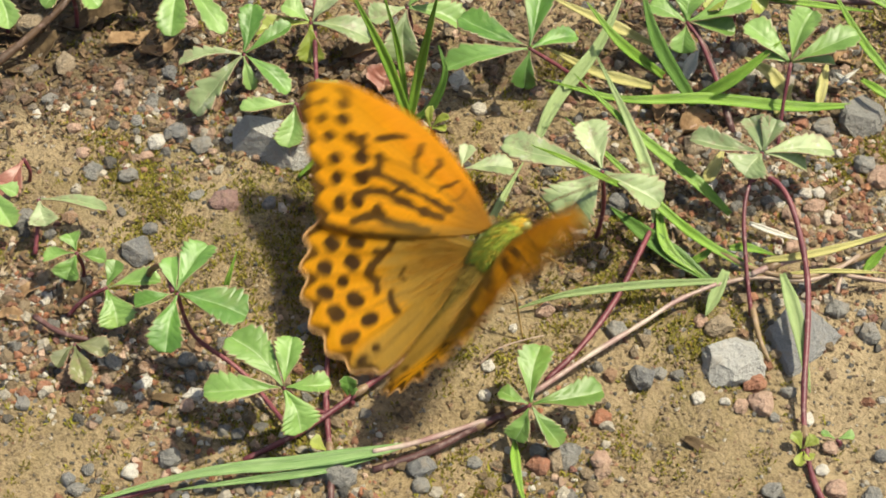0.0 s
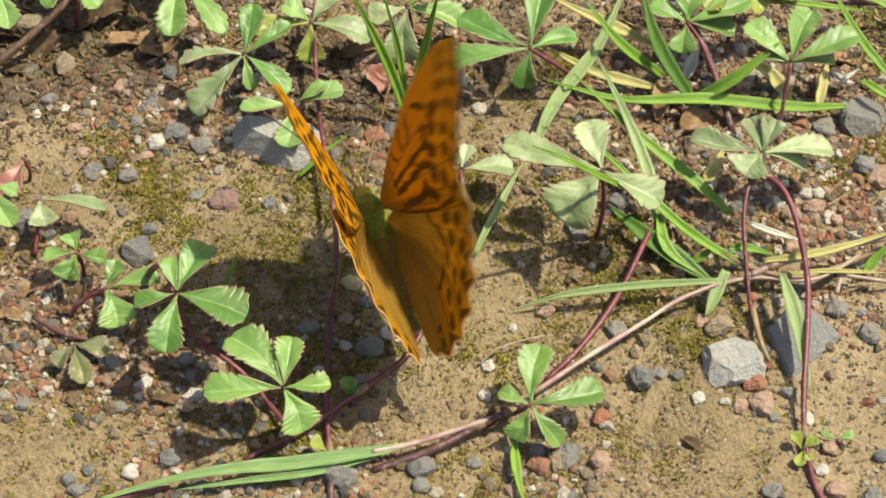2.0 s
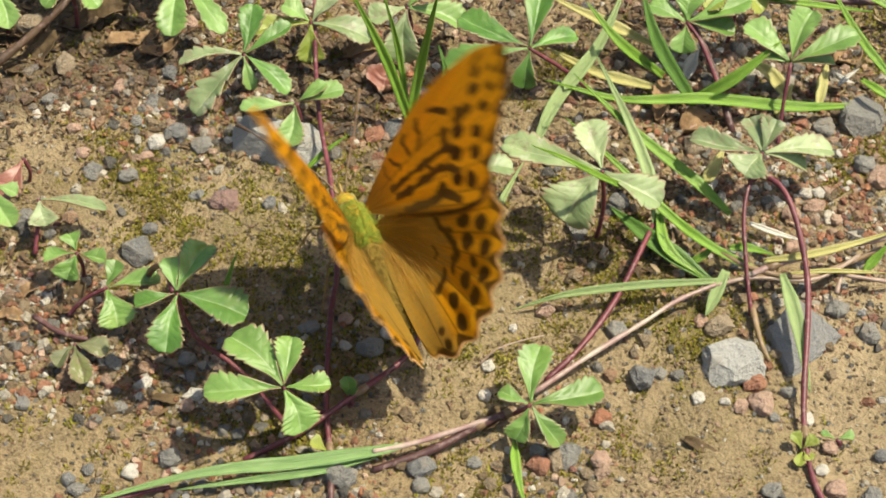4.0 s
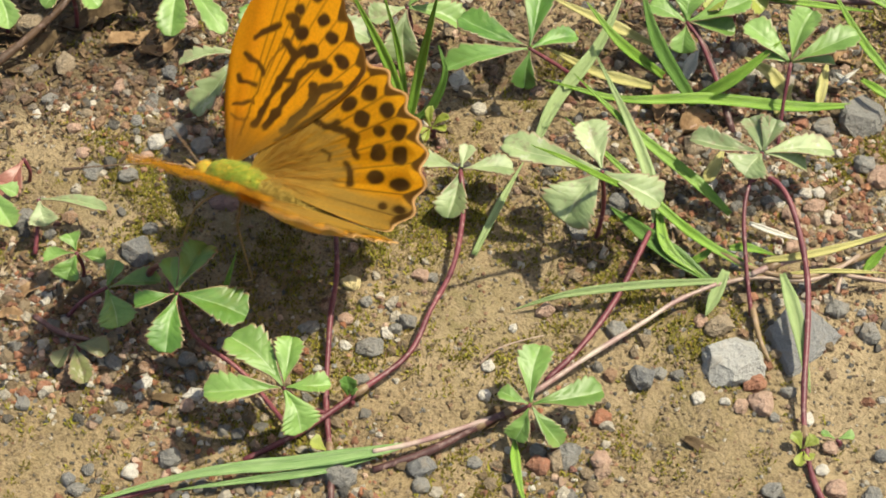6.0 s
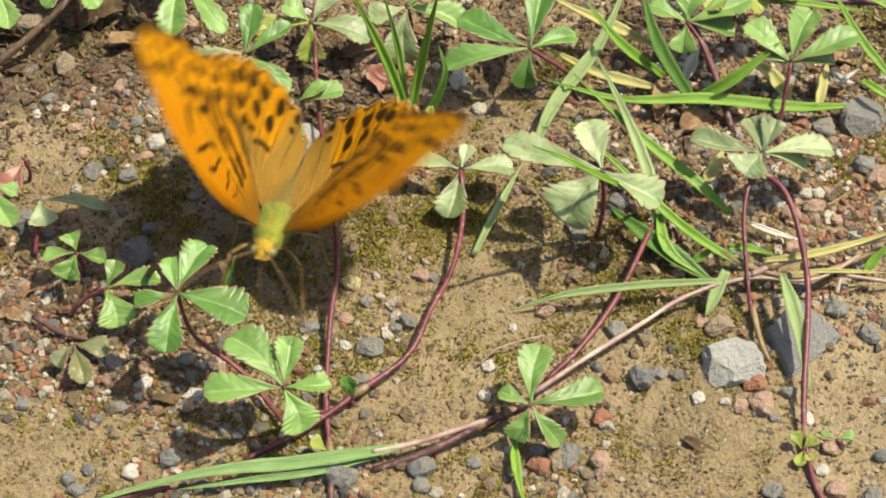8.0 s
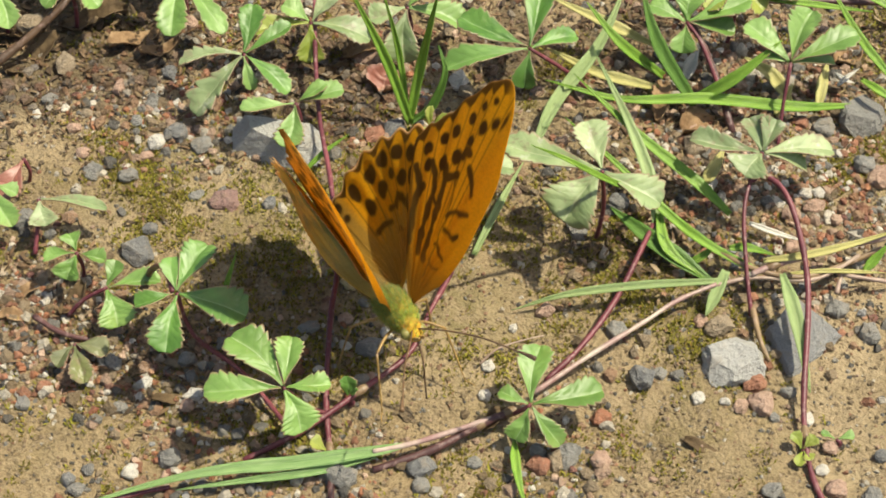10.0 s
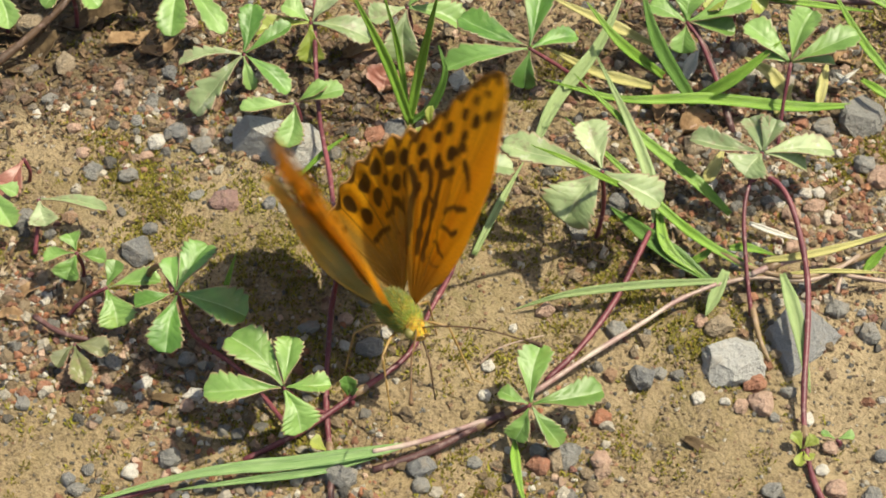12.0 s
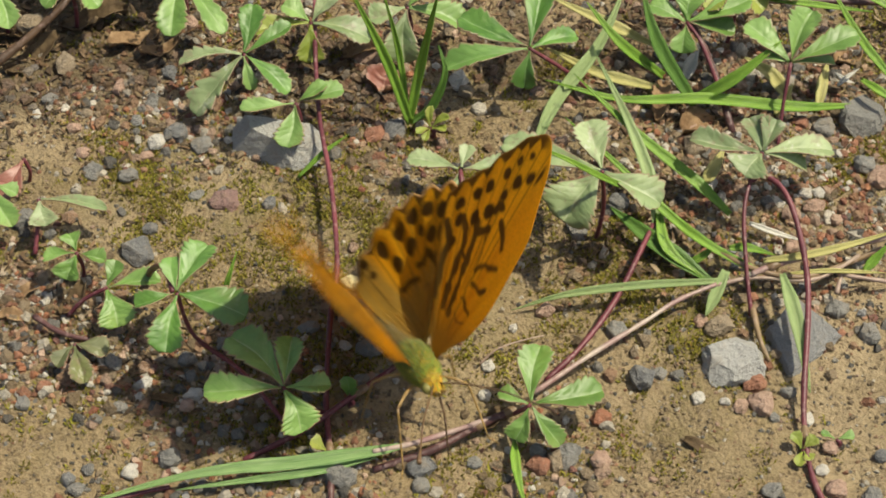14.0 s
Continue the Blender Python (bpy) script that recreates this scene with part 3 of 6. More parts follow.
runner([(-42.8, -6.1, 0), (-41.4, -9.6, 7), (-39.3, -12.3, 12), (-37.8, -15.2, 13.5), (-36.9, -17.9, 13.3)], 0.5, 0.36, STEM, "dark red leaf stalk arching over beside a dark stone", "leaf_stalk")
runner([(-15.5, -34.7, 0), (-16.2, -26.5, 1), (-15.9, -14.4, 3), (-15.2, -6.1, 4), (-16.5, 8.6, 4), (-18.6, 21.0, 4.5), (-19.7, 32.8, 5), (-20.3, 45.3, 6), (-21.2, 52.9, 6)], 0.44, 0.32, nodes=(0,))
runner([(-27.1, -36.9, 0.6), (-18.9, -32.2, 1.2), (-11.3, -26.3, 2), (-4.9, -20.6, 2.4), (-1.8, -13.4, 3), (1.5, -5.3, 3), (3.0, 4.7, 3.5), (2.6, 10.6, 5)], 0.44, 0.36, nodes=(2,))
runner([(-9.5, -38.3, 0.4), (-1.8, -35.6, 1), (5.1, -32.0, 2), (9.3, -30.5, 3)], 0.5, 0.65, STEM_DARK, "dark purple-brown runner lying on the soil", nodes=(2, 3))
runner([(14.3, -24.0, 0.8), (19.5, -18.8, 2), (24.6, -11.4, 3), (29.2, -1.6, 3.5), (31.6, 4.1, 3)], 0.44, 0.38)
runner([(12.6, -26.4, 1.5), (20.2, -21.0, 2.4), (28.4, -15.4, 3), (33.4, -11.8, 3.3), (39.0, -9.2, 3.6)], 0.40, 0.30, STEM_MAUVE, "pale pinkish runner lying over the soil")
runner([(44.2, -7.4, 3.6), (47.5, -6.1, 4), (56.0, -3.2, 4), (67.0, -0.1, 4)], 0.46, 0.56, STEM_MAUVE, "thick pale mauve runner among dry stalks", nodes=(1,))
runner([(36.8, -9.6, 3), (44.3, -7.6, 3), (52.4, -7.7, 2.6), (56.7, -5.7, 2.4), (60.4, -2.7, 2)], 0.34, 0.28, STEM_PALE, "bleached dry stalk beside the runner")
blade([(45.9, -5.7, 4.5), (52.4, -5.0, 5), (59.1, -3.0, 5), (66.8, -0.1, 5)], 1.2, GRASS_DRY, "yellow-green grass blade along the runner", (0.6, 0.6))
blade([(47.1, -7.4, 3), (54.1, -6.4, 3), (60.8, -5.8, 2), (64.1, -5.6, 1.5)], 0.7, GRASS_DRY, "thin straw-yellow dry blade beside the runner", (0.6, 0.4))
runner([(44.3, 5.3, 9), (46.4, 5.6, 10), (49.1, 2.8, 10), (50.9, -3.1, 8), (51.4, -12.7, 6), (49.8, -27.2, 2), (49.5, -33.0, 1), (49.8, -39.0, 0.5), (51.3, -44.0, 0)], 0.45, 0.44, nodes=(1, 6))
runner([(24.8, 47.5, 5), (41.6, 45.3, 6), (56.7, 45.0, 6), (74.8, 45.5, 5)], 0.55, 0.5, STEM_DARK, "dark red runner among the leaves")
runner([(38.5, 36.9, 9), (39.7, 34.7, 8), (41.9, 30.4, 5), (44.3, 21.8, 1)], 0.5, 0.55, STEM_DARK)
runner([(34.5, 3.0, 3), (40.5, -3.7, 3.5), (45.5, -6.7, 3.5), (51.6, -7.4, 3), (57.7, -4.6, 2), (64.1, -0.7, 1)], 0.45, 0.4, STEM_BROWN, "brown dry stalk beside the runner")
runner([(44.2, -10.9, 1), (44.8, -16.9, 1), (45.9, -20.5, 0.5)], 0.5, 0.25, STEM_BROWN, "thin brown dry stalk beside a stone")
runner([(-71.4, 32.3, 3), (-65.5, 37.0, 5), (-59.5, 42.0, 8), (-56.1, 46.2, 10)], 0.75, 0.5, STEM_WOOD, "brown woody stalk across dark litter")
runner([(-58.3, -13.0, 1), (-54.0, -15.9, 1), (-49.1, -17.0, 0.5)], 0.5, 0.3, STEM_DARK)
runner([(-44.9, -43.5, 0.5), (-41.2, -42.1, 0.5), (-36.8, -40.9, 0.3)], 0.4, 0.3, STEM)
runner([(-15.1, -35.4, 0.4), (-15.1, -39.9, 0.4), (-15.0, -44.0, 0)], 0.5, 0.5, STEM_DARK)
runner([(5.1, -20.8, 0.3), (7.6, -19.0, 1.4), (11.3, -17.3, 1.2), (14.3, -15.9, 0.4)], 0.14, 0.1, STEM_PALE, "thin bleached straw on the soil", "straw")
runner([(56.6, -8.9, 1), (57.6, -6.2, 1.5), (59.1, -6.6, 2), (65.0, -6.9, 1)], 0.35, 0.3, STEM_PALE, "pale dry stalk over gravel", "straw")
runner([(44.2, -20.4, 0.4), (42.2, -18.3, 0.2)], 0.2, 0.15, STEM_BROWN)

blade([(-4.9, -35.4, 2.2), (-9.4, -36.6, 2.4), (-20.1, -38.4, 2.4), (-27.5, -39.2, 2.4), (-36.3, -40.7, 2), (-49.3, -44.3, 0.8)], 1.9, GRASS_COOL, "long green grass blade lying along the soil", (0.35, 0.4), 0.5)
runner([(8.2, -30.7, 2.6), (1.4, -33.3, 2.4), (-4.4, -35.4, 2.4), (-9.5, -36.6, 2.4)], 0.34, 0.42, STEM_MAUVE, "pale pinkish dry stalk meeting a grass blade")
blade([(-9.1, -36.9, 1.6), (-17.1, -39.1, 1.4), (-26.1, -40.4, 1.2), (-35.9, -41.7, 0.8)], 1.2, GRASS_COOL, "green grass blade lying on the soil", (0.5, 0.1))
blade([(-5.1, 24.2, 0.5), (-8.5, 27.2, 11), (-13.7, 29.7, 24)], 1.7, GRASS, "upright green grass blade of a tuft", (0.7, 0.4))
blade([(-5.3, 24.5, 0.5), (-6.7, 29.9, 10), (-9.0, 31.7, 22)], 1.0, GRASS, "upright green grass blade of a tuft", (0.7, 0.4))
blade([(-5.2, 24.4, 0.5), (-3.2, 28.1, 10), (-0.5, 29.7, 24)], 1.6, GRASS, "upright green grass blade of a tuft", (0.7, 0.4))
blade([(-5.0, 24.2, 0.5), (-1.7, 25.2, 3), (0.3, 27.6, 8), (-0.7, 30.7, 11)], 1.4, GRASS_DEEP, "curled green grass blade of a tuft", (0.6, 0.2))
blade([(39.3, -8.6, 3.5), (27.9, -9.4, 3.5), (17.4, -10.3, 2.5), (9.8, -11.6, 0.6)], 1.3, GRASS_PALE, "grey-green grass blade lying over the soil", (0.7, 0.05))
blade([(48.3, -8.5, 5), (49.6, -16.1, 4), (50.7, -26.8, 2)], 2.2, GRASS_PALE, "short pale green grass blade hanging before slate", (0.4, 0.1))
blade([(31.6, -1.3, 0.5), (31.0, 5.7, 5), (27.9, 15.4, 9), (22.5, 26.9, 14)], 2.0, GRASS_PALE, "tall grey-green grass blade over the gravel", (0.7, 0.03))
blade([(45.2, -6.6, 3), (38.1, -2.2, 4), (32.6, 2.7, 5), (25.4, 9.6, 8), (18.0, 16.0, 11)], 1.5, GRASS, "long green grass stem over the gravel", (0.7, 0.1))
blade([(42.3, 4.9, 2), (37.2, 8.7, 5), (29.0, 15.1, 8), (19.5, 23.9, 12)], 1.8, GRASS, "broad green grass blade over the gravel", (0.5, 0.05))
blade([(62.7, 26.3, 2), (53.3, 25.2, 3), (40.3, 25.9, 4), (27.3, 25.9, 4), (15.7, 29.0, 5)], 1.9, GRASS, "long green grass blade lying level", (0.4, 0.2))
blade([(38.1, 27.0, 2), (44.4, 27.4, 7), (51.3, 30.7, 12)], 2.0, GRASS, "bright green grass blade over the gravel", (0.7, 0.1))
blade([(38.5, 26.8, 2), (32.9, 32.6, 9), (30.3, 38.7, 15)], 2.2, GRASS_DEEP, "green grass blade over the gravel", (0.7, 0.3))
blade([(34.0, 31.7, 3), (27.3, 32.6, 9), (21.9, 36.8, 14)], 1.7, GRASS, "bright green grass blade over the gravel", (0.7, 0.1))
blade([(68.7, 28.1, 6), (63.7, 32.8, 10), (59.3, 38.7, 15)], 1.5, GRASS, "green grass blade over the gravel", (0.7, 0.3))
blade([(14.3, 20.4, 0.6), (17.4, 26.4, 3), (24.1, 34.5, 7), (28.2, 42.7, 11)], 2.2, GRASS_PALE, "pale dull grass blade over the gravel", (0.6, 0.5))
blade([(33.2, 29.0, 3), (24.1, 31.3, 4), (16.2, 35.7, 5)], 1.8, GRASS_DRY, "yellowing grass blade over the gravel", (0.6, 0.1))
blade([(38.9, -6.6, 0.6), (30.9, -0.8, 2.5), (24.6, 5.0, 3.5)], 2.8, GRASS_DEEP, "dark green grass blade near the soil", (0.3, 0.2))
blade([(31.5, 3.3, 4), (32.5, -2.2, 3), (37.7, -6.1, 1)], 1.7, GRASS, "green grass blade over the gravel", (0.6, 0.05))
blade([(35.4, -3.8, 1), (37.8, -3.1, 2.5), (39.7, -2.0, 4)], 1.2, GRASS, "small green grass blade over the gravel", (0.6, 0.05))
blade([(41.3, -3.0, 4), (44.1, -3.0, 4), (48.1, -3.5, 3)], 1.3, GRASS, "small green grass blade over the gravel", (0.6, 0.05))
blade([(40.5, -7.1, 4), (38.6, -10.7, 2), (37.4, -13.0, 1)], 1.8, GRASS_PALE, "short pale grass blade over the gravel", (0.7, 0.2))
blade([(-31.5, -8.4, 0.3), (-30.7, -7.4, 3), (-29.5, -5.2, 6)], 0.8, GRASS, "tiny grass blade beside a leaf", (0.8, 0.1))
blade([(9.7, -33.8, 0.8), (9.9, -38.5, 1), (11.0, -44.4, 0.6)], 1.4, GRASS, "short grass blade hanging over pebbles", (0.3, 0.4))
blade([(4.5, -1.4, 0.3), (8.0, 5.6, 2.5), (12.1, 13.6, 4)], 1.2, GRASS_PALE, "pale dry grass blade over the gravel", (0.7, 0.1))
blade([(-21.8, 13.3, 0.5), (-18.0, 15.9, 3), (-14.1, 18.0, 5)], 0.8, GRASS, "thin green grass blade beside a stone", (0.6, 0.1))
blade([(32.1, 5.6, 4), (23.5, -0.5, 16), (16.6, -4.0, 25), (11.6, -6.6, 31)], 1.0, GRASS, "green grass blade before a leaf", (0.6, 0.05))
blade([(47.9, 41.9, 10), (58.5, 41.0, 9), (67.0, 40.6, 8)], 1.1, GRASS, "green grass blade over the gravel", (0.6, 0.1))
blade([(53.8, 27.6, 1), (51.1, 32.6, 2), (46.9, 34.7, 4)], 2.3, GRASS_DRY, "broad straw-yellow dry blade", (0.4, 0.3))
blade([(51.1, 25.3, 1), (52.3, 27.3, 2), (54.0, 29.9, 3)], 1.8, GRASS_DRY, "short yellow dry blade over the gravel", (0.4, 0.3))
blade([(64.2, 29.0, 5), (67.0, 26.3, 5), (70.3, 24.3, 4)], 1.3, GRASS, "green grass blade over the gravel", (0.5, 0.4))
blade([(33.2, 37.1, 4), (24.4, 40.8, 6), (16.9, 43.8, 8)], 1.8, GRASS_DRY, "broad straw-yellow grass blade", (0.4, 0.5))
blade([(45.0, 3.2, 2), (48.5, 1.5, 2), (53.0, 0.1, 1.6)], 0.9, STRAW, "bleached white straw over the gravel", (0.7, 0.5), name="straw")
blade([(37.8, 32.9, 1), (38.7, 35.0, 2), (40.0, 37.6, 3)], 2.2, STRAW, "bleached white dry leaf scrap", (0.5, 0.5), name="straw")
blade([(61.2, 30.6, 2), (62.5, 31.3, 3), (64.4, 32.3, 4)], 0.8, STRAW, "bleached white dry star-shaped scrap", (0.5, 0.1), name="straw")
blade([(60.9, 32.3, 3), (62.3, 31.3, 2.5), (63.9, 31.1, 2)], 0.7, STRAW, "bleached white dry scrap over the gravel", (0.3, 0.1), name="straw")
blade([(38.6, 10.3, 2), (40.4, 12.8, 3), (42.2, 16.1, 4)], 2.0, GRASS_DRY, "straw-yellow dry blade over the gravel", (0.4, 0.2))
blade([(57.9, 27.0, 1), (58.8, 30.8, 2), (60.0, 34.7, 3)], 1.7, GRASS_DRY, "dry brownish blade upright", (0.6, 0.3))
blade([(61.1, -4.8, 1), (62.6, -3.5, 2), (64.7, -2.0, 4)], 1.5, GRASS, "green grass blade over the gravel", (0.6, 0.1))
blade([(70.3, 43.4, 6), (67.3, 44.9, 7), (63.6, 45.8, 8)], 1.5, GRASS, "green grass blade over the gravel", (0.6, 0.1))

# ---- stones ----
def hull_stone(bm, at, size, rnd, count=13, sharp=0.35, yaw=None):
    """An angular stone: the hull of points on a box-like ball, sunk a little into the soil."""
    turn = Matrix.Rotation(rnd.uniform(0, 6.28) if yaw is None else yaw, 3, "Z") @ Matrix.Rotation(rnd.uniform(-0.25, 0.25), 3, "X")
    made = []
    for k in range(count):
        z = 1 - 2 * (k + 0.5) / count
        a = k * 2.39996 + rnd.uniform(-0.5, 0.5)
        r = math.sqrt(1 - z * z)
        d = Vector((r * math.cos(a), r * math.sin(a), z + rnd.uniform(-0.15, 0.15)))
        d /= max(abs(d.x), abs(d.y), abs(d.z)) ** sharp
        d *= rnd.uniform(0.86, 1.06)
        made.append(bm.verts.new(turn @ Vector((d.x * size[0] / 2, d.y * size[1] / 2, d.z * size[2] / 2)) + Vector(at)))
    res = bmesh.ops.convex_hull(bm, input=made)
    bmesh.ops.delete(bm, geom=[v for v in made if not v.link_faces], context="VERTS")
    return res


COUNT = [0]


def faceted_stone(place, size, cuts, yaw, material, label, sink=0.25, name="stone"):
    """A broken stone: a rough ball cut flat by planes (their normal and distance from the middle, in half sizes)."""
    COUNT[0] += 1
    bm = bmesh.new()
    bmesh.ops.create_icosphere(bm, subdivisions=3, radius=1.0)
    for v in bm.verts:
        v.co /= max(abs(v.co.x), abs(v.co.y), abs(v.co.z)) ** 0.35
        v.co *= 1 + 0.10 * noise.noise(v.co * 1.7 + Vector((COUNT[0] * 3.1, 0, 0)))
    for nx, ny, nz, far in cuts:
        normal = Vector((nx, ny, nz)).normalized()
        res = bmesh.ops.bisect_plane(bm, geom=list(bm.verts) + list(bm.edges) + list(bm.faces), plane_co=normal * far, plane_no=normal, clear_outer=True)
        rim = [g for g in res["geom_cut"] if isinstance(g, bmesh.types.BMEdge)]
        bmesh.ops.edgenet_fill(bm, edges=rim)
    flat = [f for f in bm.faces if len(f.verts) > 4]
    bmesh.ops.triangulate(bm, faces=flat)
    bmesh.ops.subdivide_edges(bm, edges=[k for k in bm.edges if k.calc_length() > 0.22], cuts=3, use_grid_fill=True)
    bmesh.ops.triangulate(bm, faces=[f for f in bm.faces if len(f.verts) > 4])
    turn = Matrix.Rotation(radians(yaw), 3, "Z")
    at = Vector((place[0], place[1], soil_height(*place) + size[2] * (0.5 - sink)))
    for v in bm.verts:
        rough = 0.075 * noise.noise(v.co * 3.6 + Vector((COUNT[0], 5, 0))) + 0.03 * noise.noise(v.co * 14.0)
        p = v.co * (1 + rough)
        v.co = turn @ Vector((p.x * size[0] / 2, p.y * size[1] / 2, p.z * size[2] / 2)) + at
    return tagged(part(name, bm, material, at=(*place, 0), smooth=False), label, "stone", "stones")


def stone(place, width, colour, depth=0.85, height=0.7, label="", detail=16, sharp=0.35, sink=0.3, yaw=None, name="pebble"):
    COUNT[0] += 1
    rnd = random.Random(COUNT[0] * 7 + 3)
    size = (width, width * depth * 1.1, width * height)
    at = Vector((place[0], place[1], soil_height(*place) + size[2] * (0.5 - sink)))
    bm = bmesh.new()
    hull_stone(bm, at, size, rnd, detail, sharp, yaw if yaw is not None else rnd.uniform(-0.5, 0.5))
    if width > 1.6:
        bmesh.ops.bevel(bm, geom=list(bm.edges), offset=width * 0.035, segments=2 if width > 3 else 1, affect="EDGES", profile=0.6, clamp_overlap=True)
    if width > 3:
        bmesh.ops.triangulate(bm, faces=list(bm.faces))
        bmesh.ops.subdivide_edges(bm, edges=[e for e in bm.edges if e.calc_length() > width * 0.14], cuts=2, use_grid_fill=True)
        for v in bm.verts:
            v.co += (v.co - at).normalized() * width * 0.07 * noise.noise(v.co * (4.0 / width) + Vector((COUNT[0], 0, 0)))
    words = {"grey": "grey", "dark": "dark grey", "white": "pale whitish", "pink": "pinkish", "red": "rust-red", "cream": "cream-yellow", "tan": "tan", "mauve": "dull mauve", "ash": "ash grey"}[colour]
    ob = part(name, bm, STONES[colour], at=(place[0], place[1], 0), smooth=False)
    return tagged(ob, label or f"{words} angular pebble half sunk in the soil", "stone" if name == "stone" else "pebble", "pebbles")


faceted_stone((-25.5, 20.0), (15.5, 10.5, 8.0), [(0.22, 0.12, 1.0, 0.50), (-0.30, -1.0, 0.30, 0.42), (0.62, -0.62, 0.5, 0.60), (-0.9, -0.35, 0.35, 0.66), (0.9, 0.3, 0.35, 0.80), (-0.25, 1.0, 0.35, 0.62)], -16, ASH, "large grey angular stone half sunk in the soil")
faceted_stone((40.8, -20.9), (9.0, 8.0, 5.6), [(-0.05, -0.12, 1.0, 0.60), (0.45, -0.8, 0.6, 0.74), (-0.6, -0.6, 0.55, 0.76), (-0.9, -0.1, 0.25, 0.86), (0.9, 0.1, 0.3, 0.84), (0.1, -1.0, -0.1, 0.86), (-0.35, 0.9, 0.3, 0.84), (0.5, 0.6, 0.6, 0.80)], 4, ASH, "pale ash-grey angular stone with flat facets")
faceted_stone((50.5, -15.7), (11.5, 13.5, 2.6), [(0.05, -0.1, 1.0, 0.35), (-0.7, -0.7, 0.1, 0.62), (0.8, -0.5, 0.1, 0.66), (-0.9, 0.35, 0.1, 0.68), (0.4, 0.9, 0.1, 0.72)], -22, SLATE, "flat dark grey slate piece bedded in the soil", 0.35)
faceted_stone((65.0, 25.3), (7.6, 6.4, 5.6), [(0.1, -0.1, 1.0, 0.5), (-0.6, -0.6, 0.5, 0.62), (0.6, -0.7, 0.4, 0.66), (0.9, 0.3, 0.2, 0.74)], 30, GREY, "grey angular stone beside the grass")
faceted_stone((-44.6, -0.6), (4.6, 5.4, 3.6), [(0.2, -0.2, 1.0, 0.5), (-0.7, -0.5, 0.5, 0.6), (0.8, -0.4, 0.3, 0.62), (0.1, 0.9, 0.4, 0.7)], 35, DARK, "dark grey angular stone on gravel")
stone((-32.6, 9.5), 5.0, "mauve", 0.8, 0.5)
stone((-37.3, -35.9), 3.8, "grey", 0.8, 0.7)
stone((-10.1, -18.4), 4.5, "grey", 0.75, 0.6)
stone((27.8, -23.2), 4.3, "dark", 0.85, 0.8)
stone((-59.3, 36.3), 3.3, "tan", 1.4, 0.9)
stone((-50.5, 31.7), 2.0, "pink", 1.6, 0.9)
stone((-45.1, 28.9), 2.5, "grey", 1.1)
stone((-56.7, 23.5), 2.5, "pink", 0.7)
stone((-54.8, 18.3), 2.5, "pink", 1.0)
stone((-53.2, 15.0), 3.3, "grey", 1.1, 0.5)
stone((-47.6, 14.5), 3.5, "grey", 0.75)
stone((-44.0, 21.2), 3.0, "white", 0.9)
stone((-41.1, 23.0), 4.3, "dark", 0.8)
stone((-37.1, 21.0), 3.5, "grey", 0.9)
stone((-47.2, 24.9), 2.0, "grey", 1.2)
stone((-45.4, 18.7), 2.7, "pink", 0.6)
stone((-62.8, 26.4), 1.7, "white", 1.3)
stone((-61.0, 29.3), 2.7, "grey", 1.0)
stone((-26.0, 9.2), 2.5, "dark", 0.9)
stone((-37.0, 10.8), 3.0, "grey", 0.6, 0.4)
stone((-62.1, 5.4), 4.1, "grey", 0.8)
stone((-43.4, 3.8), 2.7, "dark", 0.8)
stone((-13.3, -6.6), 3.5, "cream", 0.7, 0.6, "cream-yellow smooth pebble on mossy soil", 26, 0.0)
stone((-3.2, -5.2), 3.0, "pink", 0.8)
stone((-1.6, -5.4), 2.0, "grey", 0.8)
stone((-10.5, 22.6), 3.8, "red", 0.8)
stone((-7.5, 23.5), 3.7, "dark", 1.2)
stone((2.5, 33.6), 3.5, "white", 1.1)
stone((-11.1, -10.2), 2.3, "grey", 0.8)
stone((-8.1, -15.4), 1.7, "white", 1.2)
stone((-5.0, -13.9), 3.2, "grey", 0.7)
stone((-6.8, -14.8), 2.5, "grey", 0.6)
stone((-13.8, -17.7), 2.2, "white", 0.7)
stone((-17.4, -22.0), 2.2, "white", 0.8)
stone((-19.0, -14.4), 3.7, "grey", 0.6, 0.5)
stone((-11.4, -23.5), 2.7, "grey", 0.8)
stone((-10.2, -23.0), 1.8, "pink", 1.1)
stone((-13.9, -13.2), 2.5, "pink", 0.9)
stone((14.7, -11.3), 3.5, "pink", 0.6)
stone((10.0, -14.2), 1.6, "white", 0.9)
stone((6.3, -20.8), 2.2, "white", 0.9)
stone((5.8, -25.9), 2.0, "white", 1.0)
stone((19.9, 3.3), 3.8, "grey", 1.0)
stone((24.6, -15.0), 3.5, "grey", 0.9)
stone((30.4, -22.1), 2.2, "grey", 1.0)
stone((21.9, -29.6), 3.5, "red", 0.7)
stone((35.4, -26.6), 2.3, "white", 1.0)
stone((44.2, -27.5), 4.3, "pink", 0.9)
stone((43.5, -24.1), 3.7, "red", 0.7)
stone((41.2, -27.9), 2.5, "pink", 1.0)
stone((39.1, -27.2), 1.8, "white", 0.7)
stone((45.7, -29.6), 1.7, "grey", 1.0)
stone((60.8, -14.9), 3.3, "grey", 1.1)
stone((56.7, -10.7), 3.5, "grey", 1.0)
stone((65.8, 13.3), 4.5, "pink", 0.9)
stone((63.7, 15.5), 4.1, "grey", 0.8)
stone((58.6, 23.5), 4.0, "grey", 1.0)
stone((55.2, 24.2), 2.5, "red", 0.9)
stone((60.3, 18.1), 2.0, "white", 0.9)
stone((55.3, 7.6), 3.3, "pink", 0.9)
stone((58.4, 5.4), 2.2, "pink", 0.9)
stone((54.3, 10.3), 2.5, "white", 0.8)
stone((56.4, 10.3), 2.5, "white", 0.9)
stone((51.7, 6.0), 3.3, "pink", 0.8)
